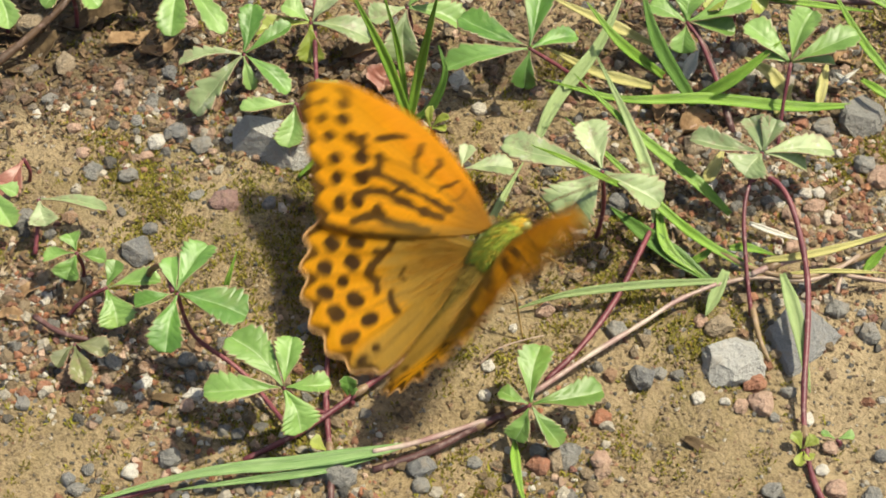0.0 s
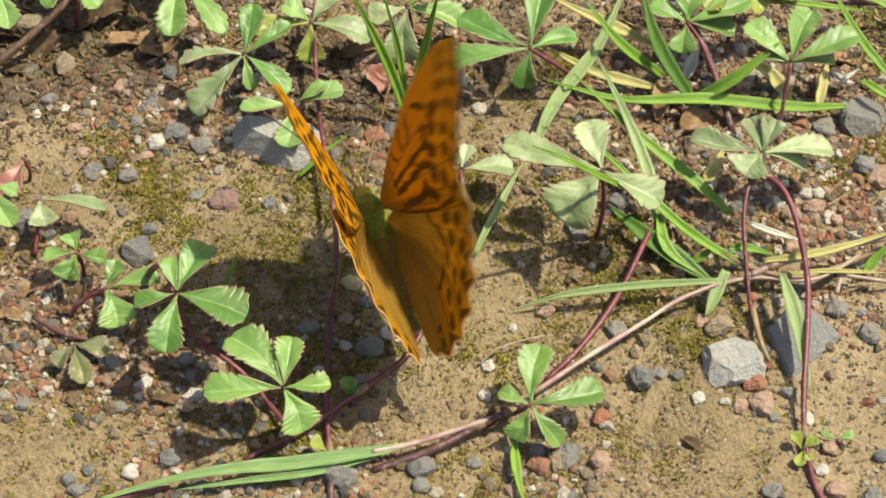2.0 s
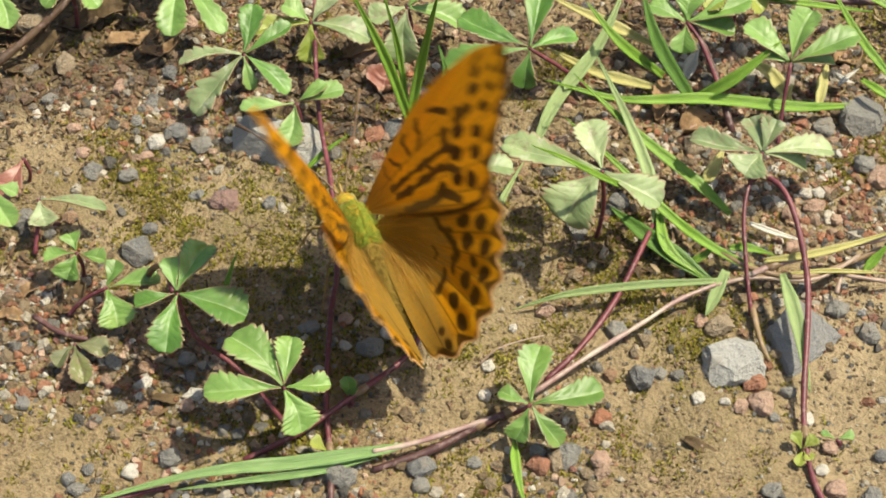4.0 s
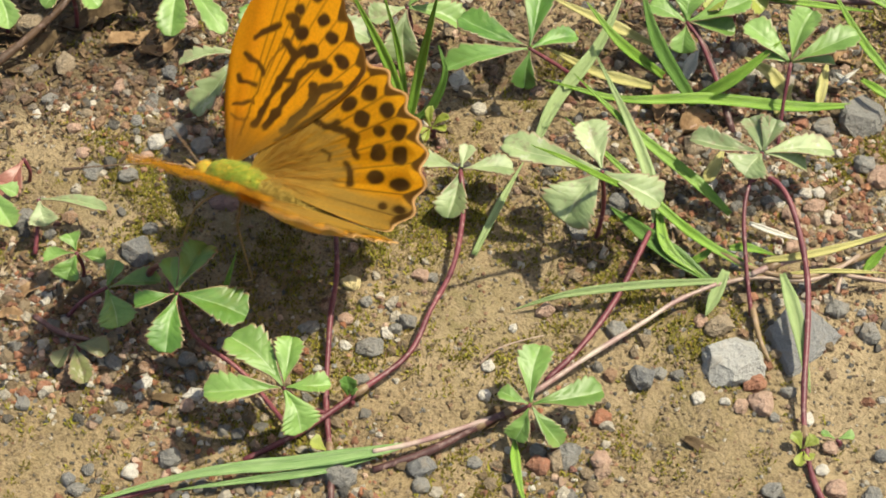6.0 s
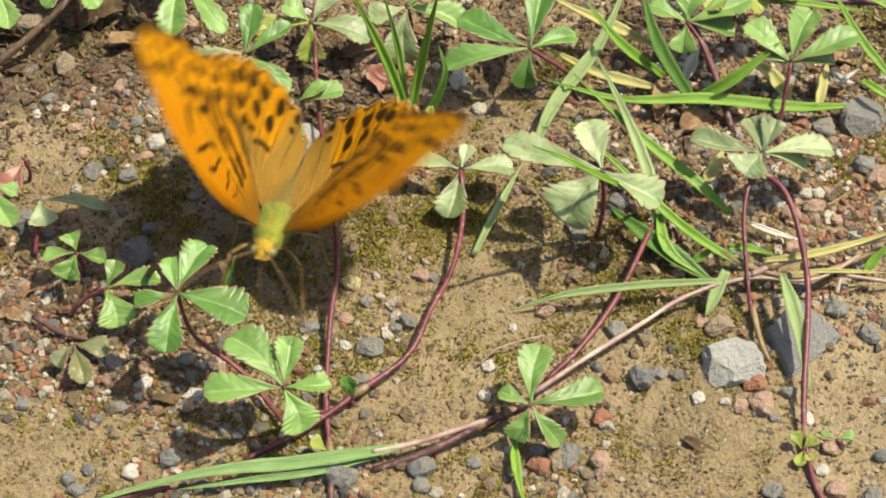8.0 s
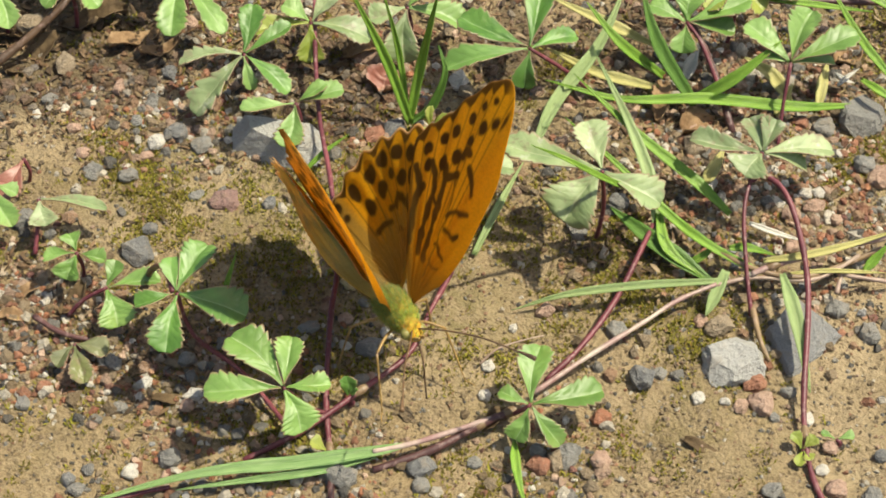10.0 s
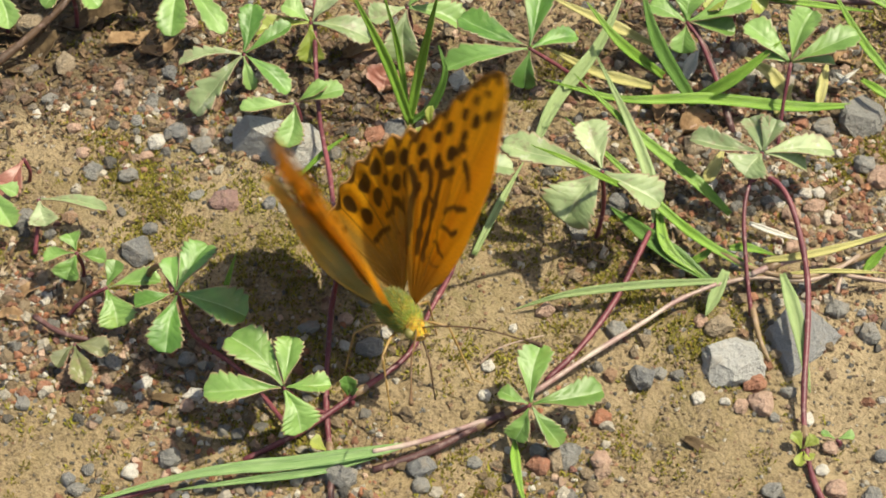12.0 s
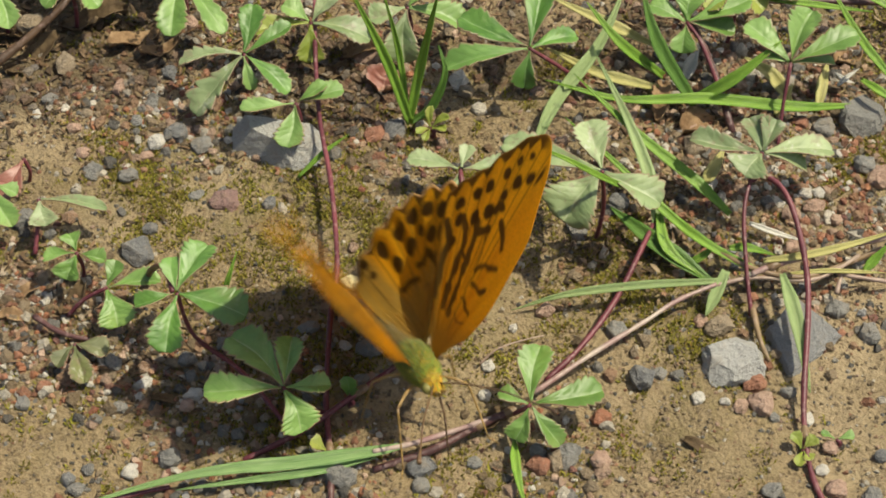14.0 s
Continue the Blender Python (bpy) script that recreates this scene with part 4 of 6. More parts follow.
stone((51.1, 0.1), 3.3, "pink", 0.6)
stone((38.9, 19.6), 5.0, "tan", 0.8)
stone((38.3, 23.8), 3.0, "pink", 0.9)
stone((26.2, 8.1), 3.5, "grey", 0.9)
stone((39.6, 12.0), 3.3, "white", 0.9)
stone((-42.4, -38.0), 3.0, "white", 0.9)
stone((-41.8, -23.2), 2.3, "white", 1.1)
stone((-58.4, -27.0), 2.3, "grey", 1.3)
stone((-55.7, -24.1), 2.8, "red", 0.7)
stone((-48.2, -37.8), 2.0, "grey", 1.0)
stone((-50.7, -39.6), 2.3, "dark", 0.9)
stone((-49.4, -41.0), 2.5, "grey", 1.0)
stone((-44.8, -27.7), 2.5, "grey", 0.8)
stone((-35.6, -27.3), 2.7, "pink", 0.8)
stone((-34.6, -25.4), 4.1, "white", 0.5, 0.5)
stone((-36.2, -19.1), 3.3, "grey", 0.8)
stone((-46.5, -20.1), 3.0, "grey", 0.9)
stone((-56.7, 14.7), 1.7, "tan", 1.0)
stone((44.2, -41.6), 3.2, "grey", 0.8)
stone((21.4, -36.7), 3.2, "pink", 0.9)
stone((17.0, -35.9), 3.8, "grey", 1.1)
stone((13.1, -37.1), 3.8, "red", 0.7)
stone((15.5, -36.5), 2.8, "tan", 1.2)
stone((12.8, -34.7), 2.5, "grey", 0.9)
stone((-3.0, -38.0), 4.3, "dark", 0.7)
stone((-3.0, -40.7), 2.8, "grey", 1.1)
stone((-13.7, -39.2), 5.1, "grey", 0.7)
stone((4.3, -36.5), 2.7, "grey", 0.8, 0.4)
stone((12.0, -40.5), 1.2, "white", 0.9)
stone((53.0, -34.4), 2.8, "pink", 0.8)
stone((51.4, -38.0), 2.2, "white", 0.9)
stone((53.0, -41.2), 3.5, "pink", 0.8)
stone((36.8, -13.0), 2.3, "pink", 1.1)
stone((39.3, -14.2), 5.3, "tan", 0.5)
stone((57.8, -42.3), 3.3, "grey", 0.8)
stone((59.9, -35.9), 2.5, "dark", 0.8)
stone((50.4, -29.6), 2.0, "white", 1.1)
stone((48.1, -25.4), 2.8, "grey", 0.6)
stone((-55.0, 26.7), 2.2, "tan", 0.8)
stone((-43.0, 35.1), 2.8, "dark", 0.9)
stone((-40.7, 45.5), 3.3, "pink", 0.8)
stone((-65.5, 44.9), 5.0, "tan", 0.8)
stone((-7.4, 33.8), 3.0, "pink", 1.0)
stone((-11.5, 38.7), 5.8, "pink", 0.7, 0.4)
stone((3.6, 31.5), 3.0, "tan", 0.8)
stone((35.4, 38.7), 4.1, "dark", 0.8)
stone((-16.7, 19.2), 3.0, "grey", 0.8, 0.4)

# ---- loose stuff: gravel, grit, moss and dead scraps ----
def gravel_share(x, y):
    """How thick the gravel lies at a place: thick along the litter and in drifts, thin on bare soil."""
    drift = 0.5 + 0.5 * noise.noise(Vector((x / 16, y / 16, 21.0)))
    share = 0.10 + 0.35 * max(0, drift - 0.42)
    for cx, cy, r, k in GRAVEL_DRIFTS:
        share += k * math.exp(-((x - cx) ** 2 + (y - cy) ** 2 * 1.1) / (r * r))
    for cx, cy, r in BARE:
        share *= 1 - 0.93 * math.exp(-((x - cx) ** 2 + (y - cy) ** 2) / (r * r))
    for cx, cy, r in SPARSE:
        share *= 1 - 0.75 * math.exp(-((x - cx) ** 2 + (y - cy) ** 2) / (r * r))
    return share


SPARSE = [(-63, 42, 12), (-51, 47, 10), (-59, 17, 9), (-51, 9, 11), (-40, 8, 10), (-29, 5, 10), (-43, 0, 8), (-30.2, 0.1, 13), (-21.8, -2.0, 11), (-15.4, 4.4, 10)]
GRAVEL_DRIFTS = [(44, 27, 13, 0.5), (58, 24, 12, 0.5), (47, 37, 11, 0.4), (-44.9, 26.7, 17, 0.75), (-60.5, 32.6, 20, 0.6), (-16.0, 23.3, 14, 0.55), (-12.8, 36.3, 14, 0.5), (54.4, 7.6, 15, 0.8), (33.9, 15.3, 16, 0.4),
                 (-57.9, -18.2, 15, 0.7), (-41.6, -21.1, 14, 0.55), (16.6, -36.9, 9, 0.7), (-6.7, -16.2, 11, 0.25), (-17.1, -38.7, 10, 0.4), (45.5, 41.2, 18, 0.4), (53.5, -16.2, 10, 0.3), (-28.6, -25.8, 10, 0.4), (-50.1, -16.2, 12, 0.5), (-61.0, -12.2, 10, 0.5)]
BARE = [(7.9, -6.1, 11), (6.2, -12.2, 10), (-52.8, -34.2, 11), (1.3, -25.8, 10), (30.8, -31.5, 13), (56.3, -25.8, 11), (39.8, -35.1, 9), (8.4, 26.7, 8), (-61.6, 19.8, 8)]


def scatter(name, material, count, size, power, share, seed, label, category, corners=9, sink=0.32, x_reach=86, y_low=-56, y_high=88):
    rnd = random.Random(seed)
    shapes = []
    for k in range(40):
        bm = bmesh.new()
        hull_stone(bm, (0, 0, 0), (1, rnd.uniform(0.65, 1.0), rnd.uniform(0.5, 0.8)), rnd, corners, 0.35)
        bm.verts.index_update()
        shapes.append(([v.co.copy() for v in bm.verts], [[v.index for v in f.verts] for f in bm.faces]))
        bm.free()
    verts, faces = [], []
    made = 0
    while made < count:
        x, y = rnd.uniform(-x_reach, x_reach), rnd.uniform(y_low, y_high)
        if rnd.random() > share(x, y):
            continue
        made += 1
        d = size[0] + (size[1] - size[0]) * rnd.random() ** power
        turn = Euler((rnd.uniform(-0.4, 0.4), rnd.uniform(-0.4, 0.4), rnd.uniform(0, 6.28))).to_matrix()
        at = Vector((x, y, soil_height(x, y) + d * 0.5 * (0.5 - sink)))
        vs, fs = rnd.choice(shapes)
        n = len(verts)
        verts += [((turn @ v) * d + at) * MM for v in vs]
        faces += [[n + i for i in f] for f in fs]
    me = bpy.data.meshes.new(name)
    me.from_pydata(verts, [], faces)
    me.materials.append(material)
    return tagged(new(name, me), label, category, kind="stuff")


scatter("gravel", GRAVEL, 3900, (0.8, 2.9), 2.6, gravel_share, 11, "loose mixed gravel in grey, pink and rust", "gravel", 12)
scatter("pale_gravel", PALE_GRAVEL, 2100, (0.45, 1.9), 2.0, lambda x, y: max(0, gravel_share(x, y) - 0.12), 14, "small pale pink and white gravel stones", "gravel", 11, 0.22)
scatter("fine_gravel", GRAVEL, 12000, (0.4, 1.1), 1.5, lambda x, y: 0.25 + gravel_share(x, y), 12, "fine mixed grit strewn over the soil", "gravel", 8)
scatter("rust_gravel", RUST_GRAVEL, 3200, (0.4, 1.7), 2.2, lambda x, y: max(0, gravel_share(x, y) - 0.12), 15, "small rust-red and orange gravel bits", "gravel", 10, 0.22)
# besides real clods, the far-left patches darken ground that plants shade
CLODDY = [(32, 13, 13), (41, 22, 14), (54, 22, 14), (23, 0, 9), (36, 4, 11), (-12, 28, 13), (-22, 36, 13), (10, 43, 12), (28, 43, 14), (45, 36, 15), (61, 35, 14), (-54, 43, 17), (-40, 42, 14), (-63, 36, 14), (-30, 33, 13), (13, 16, 9), (-58, -7, 9)]


def clod_share(x, y):
    """Dark crumbling soil under the plants."""
    thick = max(math.exp(-((x - cx) ** 2 + (y - cy) ** 2) / (r * r)) for cx, cy, r in CLODDY)
    return thick * max(0.0, 0.55 + 0.9 * noise.noise(Vector((x / 7, y / 7, 31.0))))


scatter("soil_clods", CLOD, 1300, (0.5, 2.1), 1.8, clod_share, 16, "dark brown soil clods and rusty crumbs under the plants", "soil", 11, 0.2)
scatter("soil_crumbs", GRIT, 18000, (0.25, 0.9), 1.6, lambda x, y: 0.9, 13, "brown soil crumbs and sand grains", "soil", 8, 0.25)


def moss_share(x, y):
    v = 0.5 + 0.5 * noise.noise(Vector((x / 13, y / 13, 3.0))) + 0.3 * noise.noise(Vector((x / 4, y / 4, 8.0)))
    share = max(0, v - 0.53) * 2.0
    for cx, cy, r, k in MOSSY:
        share += k * math.exp(-((x - cx) ** 2 + (y - cy) ** 2) / (r * r)) * max(0, min(1, v * 2 - 0.35))
    for cx, cy, r in BARE:
        share *= 1 - 0.95 * math.exp(-((x - cx) ** 2 + (y - cy) ** 2) / (r * r))
    return share


MOSSY = [(-58, 14, 10, 0.12), (-40, 8, 11, 0.06), (-29, 4, 10, 0.06), (-25.0, -5.1, 15, 0.45), (-45.2, 9.8, 13, 0.3), (-12.2, 12.0, 14, 0.9), (-2.0, 4.4, 10, 0.9), (19.5, -2.0, 12, 1.0), (-0.3, -14.2, 8, 0.6), (31.9, -14.2, 9, 0.6), (63.5, 19.8, 9, 1.0), (-25.3, -29.6, 9, 0.6), (7.3, -38.7, 9, 0.7), (35.8, -36.9, 9, 0.6), (9.2, -20.1, 6, 0.3), (-49.1, -25.8, 12, 0.4)]


def build_moss(count, seed):
    """Low moss: tufts of tiny upright leaves."""
    rnd = random.Random(seed)
    verts, faces = [], []
    made = 0
    while made < count:
        x, y = rnd.uniform(-86, 86), rnd.uniform(-56, 88)
        if rnd.random() > moss_share(x, y):
            continue
        made += 1
        for k in range(rnd.randint(6, 11)):
            bx, by = x + rnd.gauss(0, 0.42), y + rnd.gauss(0, 0.42)
            a = rnd.uniform(0, 6.28)
            long = rnd.uniform(0.4, 1.15)
            root = Vector((bx, by, soil_height(bx, by) - 0.05))
            out = Vector((math.cos(a), math.sin(a), 0))
            side = Vector((-math.sin(a), math.cos(a), 0)) * rnd.uniform(0.09, 0.17)
            tip = root + out * long * rnd.uniform(0.3, 0.9) + Vector((0, 0, long * rnd.uniform(0.35, 0.9)))
            mid = root.lerp(tip, 0.5) + Vector((0, 0, 0.09))
            n = len(verts)
            verts += [root * MM, (mid + side) * MM, tip * MM, (mid - side) * MM, (mid - Vector((0, 0, 0.05))) * MM]
            faces += [(n, n + 1, n + 2, n + 3), (n, n + 3, n + 4), (n, n + 4, n + 1), (n + 2, n + 4, n + 3), (n + 2, n + 1, n + 4)]
    me = bpy.data.meshes.new("moss")
    me.from_pydata(verts, [], faces)
    me.materials.append(MOSS_TUFT)
    return tagged(new("moss", me), "low olive-green moss on the damp soil", "moss", kind="stuff")


build_moss(8000, 31)


def scrap(place, length, width, yaw, material, label, seed, lift=0.5):
    """A curled dead leaf lying on the soil."""
    rnd = random.Random(seed)
    grid, uvs = [], []
    c, s = math.cos(radians(yaw)), math.sin(radians(yaw))
    base_h = soil_height(*place)
    for i in range(15):
        u = i / 14
        w = width * 0.5 * (math.sin(math.pi * (0.06 + 0.9 * u)) ** 0.7) * (1 + 0.25 * noise.noise(Vector((u * 4, seed, 0))))
        row, uv = [], []
        for j in range(-3, 4):
            v = j / 3
            x, y = (u - 0.5) * length, v * w * (1 + 0.15 * rnd.uniform(-1, 1))
            z = lift + 0.35 * width * v * v + 0.14 * length * math.sin(u * 5 + seed) + rnd.uniform(-0.06, 0.06) * width
            row.append(Vector((place[0] + x * c - y * s, place[1] + x * s + y * c, base_h + max(0.1, z))))
            uv.append((u, 0.5 + 0.5 * v))
        grid.append(row)
        uvs.append(uv)
    bm = bmesh.new()
    shell(grid, uvs, 0.14, bm)
    return tagged(part("dead_leaf", bm, material, at=(*place, 0)), label, "dead leaf", "dead leaves")


scrap((-48.9, 41.2), 8.7, 3.2, 30, DRY, "withered tan leaf curled on dark litter", 1)
scrap((-44.6, 38.9), 6.6, 2.2, 25, DRY, "withered tan leaf curled on dark litter", 2, 1.2)
scrap((-64.6, 37.5), 10.0, 3.7, 40, DRY_DARK, "rotting dark leaf in the litter", 3)
scrap((-55.7, 46.1), 10.8, 4.1, 10, DRY_DARK, "rotting dark leaf in the litter", 4)
scrap((33.6, 27.9), 7.5, 2.8, 80, DRY, "dry brown sheath at the foot of the grass", 5, 1.5)
scrap((39.2, 23.3), 5.8, 5.0, 20, DRY, "withered brown leaf under the grass", 6)
scrap((35.2, -34.7), 5.1, 1.8, -25, DRY_DARK, "dark shrivelled leaf on bare soil", 7, -0.6)
scrap((-36.9, -25.8), 7.5, 1.7, 15, DRY_DARK, "dark shrivelled leaf among gravel", 8)
scrap((-53.2, -9.7), 5.8, 2.5, 60, DRY_DARK, "purple-brown shrivelled leaf among gravel", 9)
scrap((-9.2, 32.6), 3.3, 5.8, 70, LEAF_RED, "withering red leaf beside the grass tuft", 10, 1)
scrap((-12.9, 38.7), 5.8, 3.3, 10, DRY, "withered tan leaf scrap", 11, 1)
scrap((7.5, -30.5), 5.0, 2.5, 40, DRY_DARK, "dark withered leaf base on the runner", 12, 1.2)
scrap((-69.4, 43.6), 7.5, 5.0, 30, DRY_DARK, "rotting dark leaf in the litter", 13)
scrap((64.0, 38.7), 5.0, 3.3, 30, DRY, "withered tan leaf scrap among grass", 14)
scrap((-17.2, 35.1), 5.0, 2.5, 20, DRY_DARK, "rotting dark scrap in the litter", 15)
scrap((49.6, 47.4), 4.1, 2.0, 50, DRY, "orange-brown withered leaf scrap", 16, 3)
scrap((-60.7, -8.2), 5.8, 1.8, 30, DRY, "pale dry leaf scrap on gravel", 17, 0.1)
scrap((-61.8, -12.2), 4.1, 2.0, -10, DRY, "pale dry leaf scrap on gravel", 18, 0.1)


def build_litter(count, seed):
    """Dark rotting shreds of leaf and stalk."""
    rnd = random.Random(seed)
    verts, faces = [], []
    made = 0
    while made < count:
        x, y = rnd.uniform(-90, 90), rnd.uniform(-40, 95)
        thick = 0.0
        for cx, cy, r in LITTER:
            thick = max(thick, math.exp(-((x - cx) ** 2 + (y - cy) ** 2) / (r * r)))
        if rnd.random() > thick:
            continue
        made += 1
        a, long, wide = rnd.uniform(0, 6.28), rnd.uniform(0.5, 2.3), rnd.uniform(0.2, 0.6)
        tilt = rnd.uniform(-0.35, 0.35)
        base = Vector((x, y, soil_height(x, y) + rnd.uniform(0.1, 0.9)))
        along = Vector((math.cos(a), math.sin(a), tilt))
        side = Vector((-math.sin(a), math.cos(a), rnd.uniform(-0.4, 0.4)))
        n = len(verts)
        for t, w, lift in ((-0.5, 0.25, 0), (-0.15, 1.0, 0.25), (0.25, 0.85, 0.1), (0.5, 0.1, 0.3)):
            for k in (-0.5, 0.5):
                verts.append((base + along * (t * long) + side * (k * wide * w * rnd.uniform(0.7, 1.2)) + Vector((0, 0, lift * wide))) * MM)
        verts.append((base - Vector((0, 0, 0.25))) * MM)
        for k in range(3):
            q = n + 2 * k
            faces.append((q, q + 1, q + 3, q + 2))
        faces += [(n + 1, n, n + 8), (n, n + 2, n + 8), (n + 2, n + 4, n + 8), (n + 4, n + 6, n + 8), (n + 6, n + 7, n + 8), (n + 7, n + 5, n + 8), (n + 5, n + 3, n + 8), (n + 3, n + 1, n + 8)]
    me = bpy.data.meshes.new("leaf_litter")
    me.from_pydata(verts, [], faces)
    me.materials.append(LITTER_MIX)
    return tagged(new("leaf_litter", me), "dark brown rotting leaf litter on the soil", "leaf litter", kind="stuff")


# besides real litter, far-left and (25, 1) patches darken soil where plant shade falls
LITTER = [(24, 6, 8), (-65.6, 46.1, 24), (-49.9, 42.4, 16), (-34.8, 46.1, 14), (-14.8, 43.6, 14), (5.1, 43.6, 10), (34.7, 27.9, 10), (28.5, 43.6, 13), (64.6, 43.6, 14), (31.1, 12.0, 9), (-61.3, -3.0, 8), (-15.2, 26.7, 7), (-54.9, -8.7, 8), (-58.5, -13.2, 6), (25.4, 1.2, 8), (28.5, -3.0, 5), (35.2, 9.8, 8), (-40.9, -20.1, 7), (-34.9, -15.2, 6)]
build_litter(4000, 77)
# ---- the butterfly ----
WING_PAINT = paint_material("orange_wing_scales", "paint", 0.65, 0.56, 0.0, 0.12, (0.95, 0.58, 0.16))
FUR = paint_material("green_gold_fur", "paint", 0.8, 0.0, 0.08)
LIMB = stem_material("yellow_brown_limb", (0.20, 0.12, 0.035), (0.42, 0.27, 0.085))
HORN = stem_material("dark_antenna", (0.05, 0.03, 0.02), (0.16, 0.09, 0.04))
EYE_GLOSS = stem_material("green_brown_eye", (0.10, 0.09, 0.02), (0.26, 0.24, 0.06))

ORANGE, DEEP, BLACK, DULL = (0.82, 0.385, 0.012), (0.70, 0.275, 0.009), (0.020, 0.011, 0.006), (0.43, 0.265, 0.052)


def soft(d, edge):
    """1 inside (d < 0), 0 outside, with a soft edge."""
    return max(0.0, min(1.0, 0.5 - d / edge))


def over(base, top, k):
    return tuple(a + (b - a) * k for a, b in zip(base, top))


# each wing fans out from its hinge: degrees from straight ahead, and reach in millimetres
FORE_REACH = [(62, 6.0), (67, 12.0), (71, 16.4), (75, 21.0), (79.3, 25.0), (83, 28.9), (87, 32.6), (89.5, 34.2), (92.6, 34.5), (96.5, 33.6), (100.8, 31.7), (107, 29.0), (111, 27.6), (118.4, 26.0), (125, 25.2), (130, 22.0), (136, 9.0)]
HIND_REACH = [(97, 5.0), (102, 7.0), (106, 11.0), (111, 19.5), (116, 23.2), (122, 24.8), (130, 25.3), (140, 25.9), (150, 26.4), (160, 26.4), (168, 26.0), (175, 25.2), (180, 23.6), (184.5, 20.5), (187, 9.0)]
# dark marks: degrees, distance from the hinge, half length along the ray, half width across it
FORE_OUTER = [(92.8, 31.1, 0.7, 0.6), (96.6, 29.6, 0.8, 0.75), (99.9, 27.3, 0.95, 0.9), (105.4, 24.9, 1.1, 1.05), (111.3, 23.6, 1.05, 1.2), (119.8, 22.2, 1.05, 1.5)]
FORE_INNER = [(86.8, 29.6, 1.5, 0.4), (89.6, 28.6, 1.0, 0.75), (93.2, 27.0, 1.2, 0.95), (96.6, 24.6, 1.0, 0.9), (100.8, 21.7, 1.25, 1.25), (108.3, 20.3, 1.2, 1.15), (118.2, 19.7, 1.0, 1.0)]
# dark strokes: half width, then (degrees, distance from the hinge) along the stroke
FORE_STROKES = [
    (0.20, (74.1, 7.5), (81.4, 6.9), (88.4, 7.0), (94.0, 7.5)),
    (0.32, (74.7, 8.9), (80.0, 9.1), (84.0, 9.3), (89.5, 9.8), (92.2, 10.2), (94.1, 9.7)),
    (0.5, (77.4, 13.0), (79.3, 12.4), (83.6, 12.4), (89.8, 12.3)),
    (0.58, (79.8, 16.3), (83.3, 15.6), (87.5, 15.5), (90.9, 14.7), (92.7, 14.0)),
    (0.66, (83.4, 18.9), (86.4, 19.9), (89.0, 20.6), (91.6, 21.5)),
    (0.9, (97.0, 19.6), (100.4, 18.9), (103.7, 18.4)),
    (0.86, (93.7, 23.1), (96.7, 23.2), (97.5, 22.2)),
    (0.78, (105.2, 19.9), (103.0, 17.3), (103.4, 15.2), (103.7, 12.0), (103.7, 9.2), (104.4, 7.0)),
    (0.19, (92.7, 14.0), (94.0, 16.7), (96.9, 18.8), (98.4, 20.5), (98.2, 22.5)),
    (0.15, (91.3, 5.0), (92.0, 10.0), (92.7, 14.0)),
    (0.85, (115.1, 20.2), (111.6, 18.4), (110.9, 16.7), (111.8, 13.8), (113.5, 11.4), (115.6, 7.8)),
    (0.50, (104.8, 14.6), (108.0, 15.2), (111.0, 15.6)),
    (0.80, (126.2, 20.0), (122.8, 17.3), (124.3, 15.9), (127.1, 12.8), (129.6, 9.6)),
    (0.97, (119.4, 16.9), (122.6, 16.0)),
    (0.39, (127.4, 24.4), (128.8, 22.3), (131.4, 18.7), (132.6, 13.8), (133.6, 7.9))]
HIND_OUTER = [(119.0, 20.4, 1.2, 1.2), (128.3, 21.0, 1.35, 1.35), (137.4, 22.1, 1.25, 1.35), (146.6, 22.6, 1.35, 1.35), (155.0, 22.2, 1.4, 1.5), (165.6, 22.3, 1.7, 1.1), (174.5, 22.8, 1.3, 0.7)]
HIND_INNER = [(118.5, 16.6, 1.1, 1.1), (127.3, 17.7, 1.35, 1.0), (136.0, 18.2, 1.3, 1.4), (143.6, 19.9, 0.9, 0.9), (152.0, 19.0, 1.35, 1.35), (162.6, 18.4, 1.45, 1.1), (174.5, 20.3, 0.8, 0.6)]
HIND_STROKES = [
    (0.78, (124.0, 12.6), (129.7, 12.9), (132.0, 13.7), (136.8, 14.9)),
    (0.59, (132.0, 13.7), (131.7, 14.9)),
    (1.10, (138.7, 15.6), (142.2, 16.2), (146.2, 15.4)),
    (0.72, (146.2, 15.4), (151.8, 15.7)),
    (0.78, (154.7, 13.9), (159.8, 14.5), (166.1, 14.6)),
    (0.33, (143.0, 11.0), (147.0, 12.0), (150.0, 11.4))]


def marks(spots, deg, r, blur=0.3, grow=1.0):
    best = 0.0
    deg += 0.5 * noise.noise(Vector((deg * 0.22, r * 0.45, 1.0))) * 12 / max(r, 8)
    r += 0.36 * noise.noise(Vector((deg * 0.3, r * 0.7, 6.0)))
    for d, at, long, wide in spots:
        if abs(deg - d) * r < 190 and abs(r - at) < 3.2:
            p, q = (r - at) / (long * grow), radians(deg - d) * r / (wide * grow)
            k = math.hypot(p, q) / 1.08
            best = max(best, soft((k - 1) * min(long, wide), blur))
    return best


def polar(deg, r):
    return r * math.cos(radians(deg)), r * math.sin(radians(deg))


FORE_LINES = [(w, [polar(*p) for p in pts]) for w, *pts in FORE_STROKES]
HIND_LINES = [(w, [polar(*p) for p in pts]) for w, *pts in HIND_STROKES]


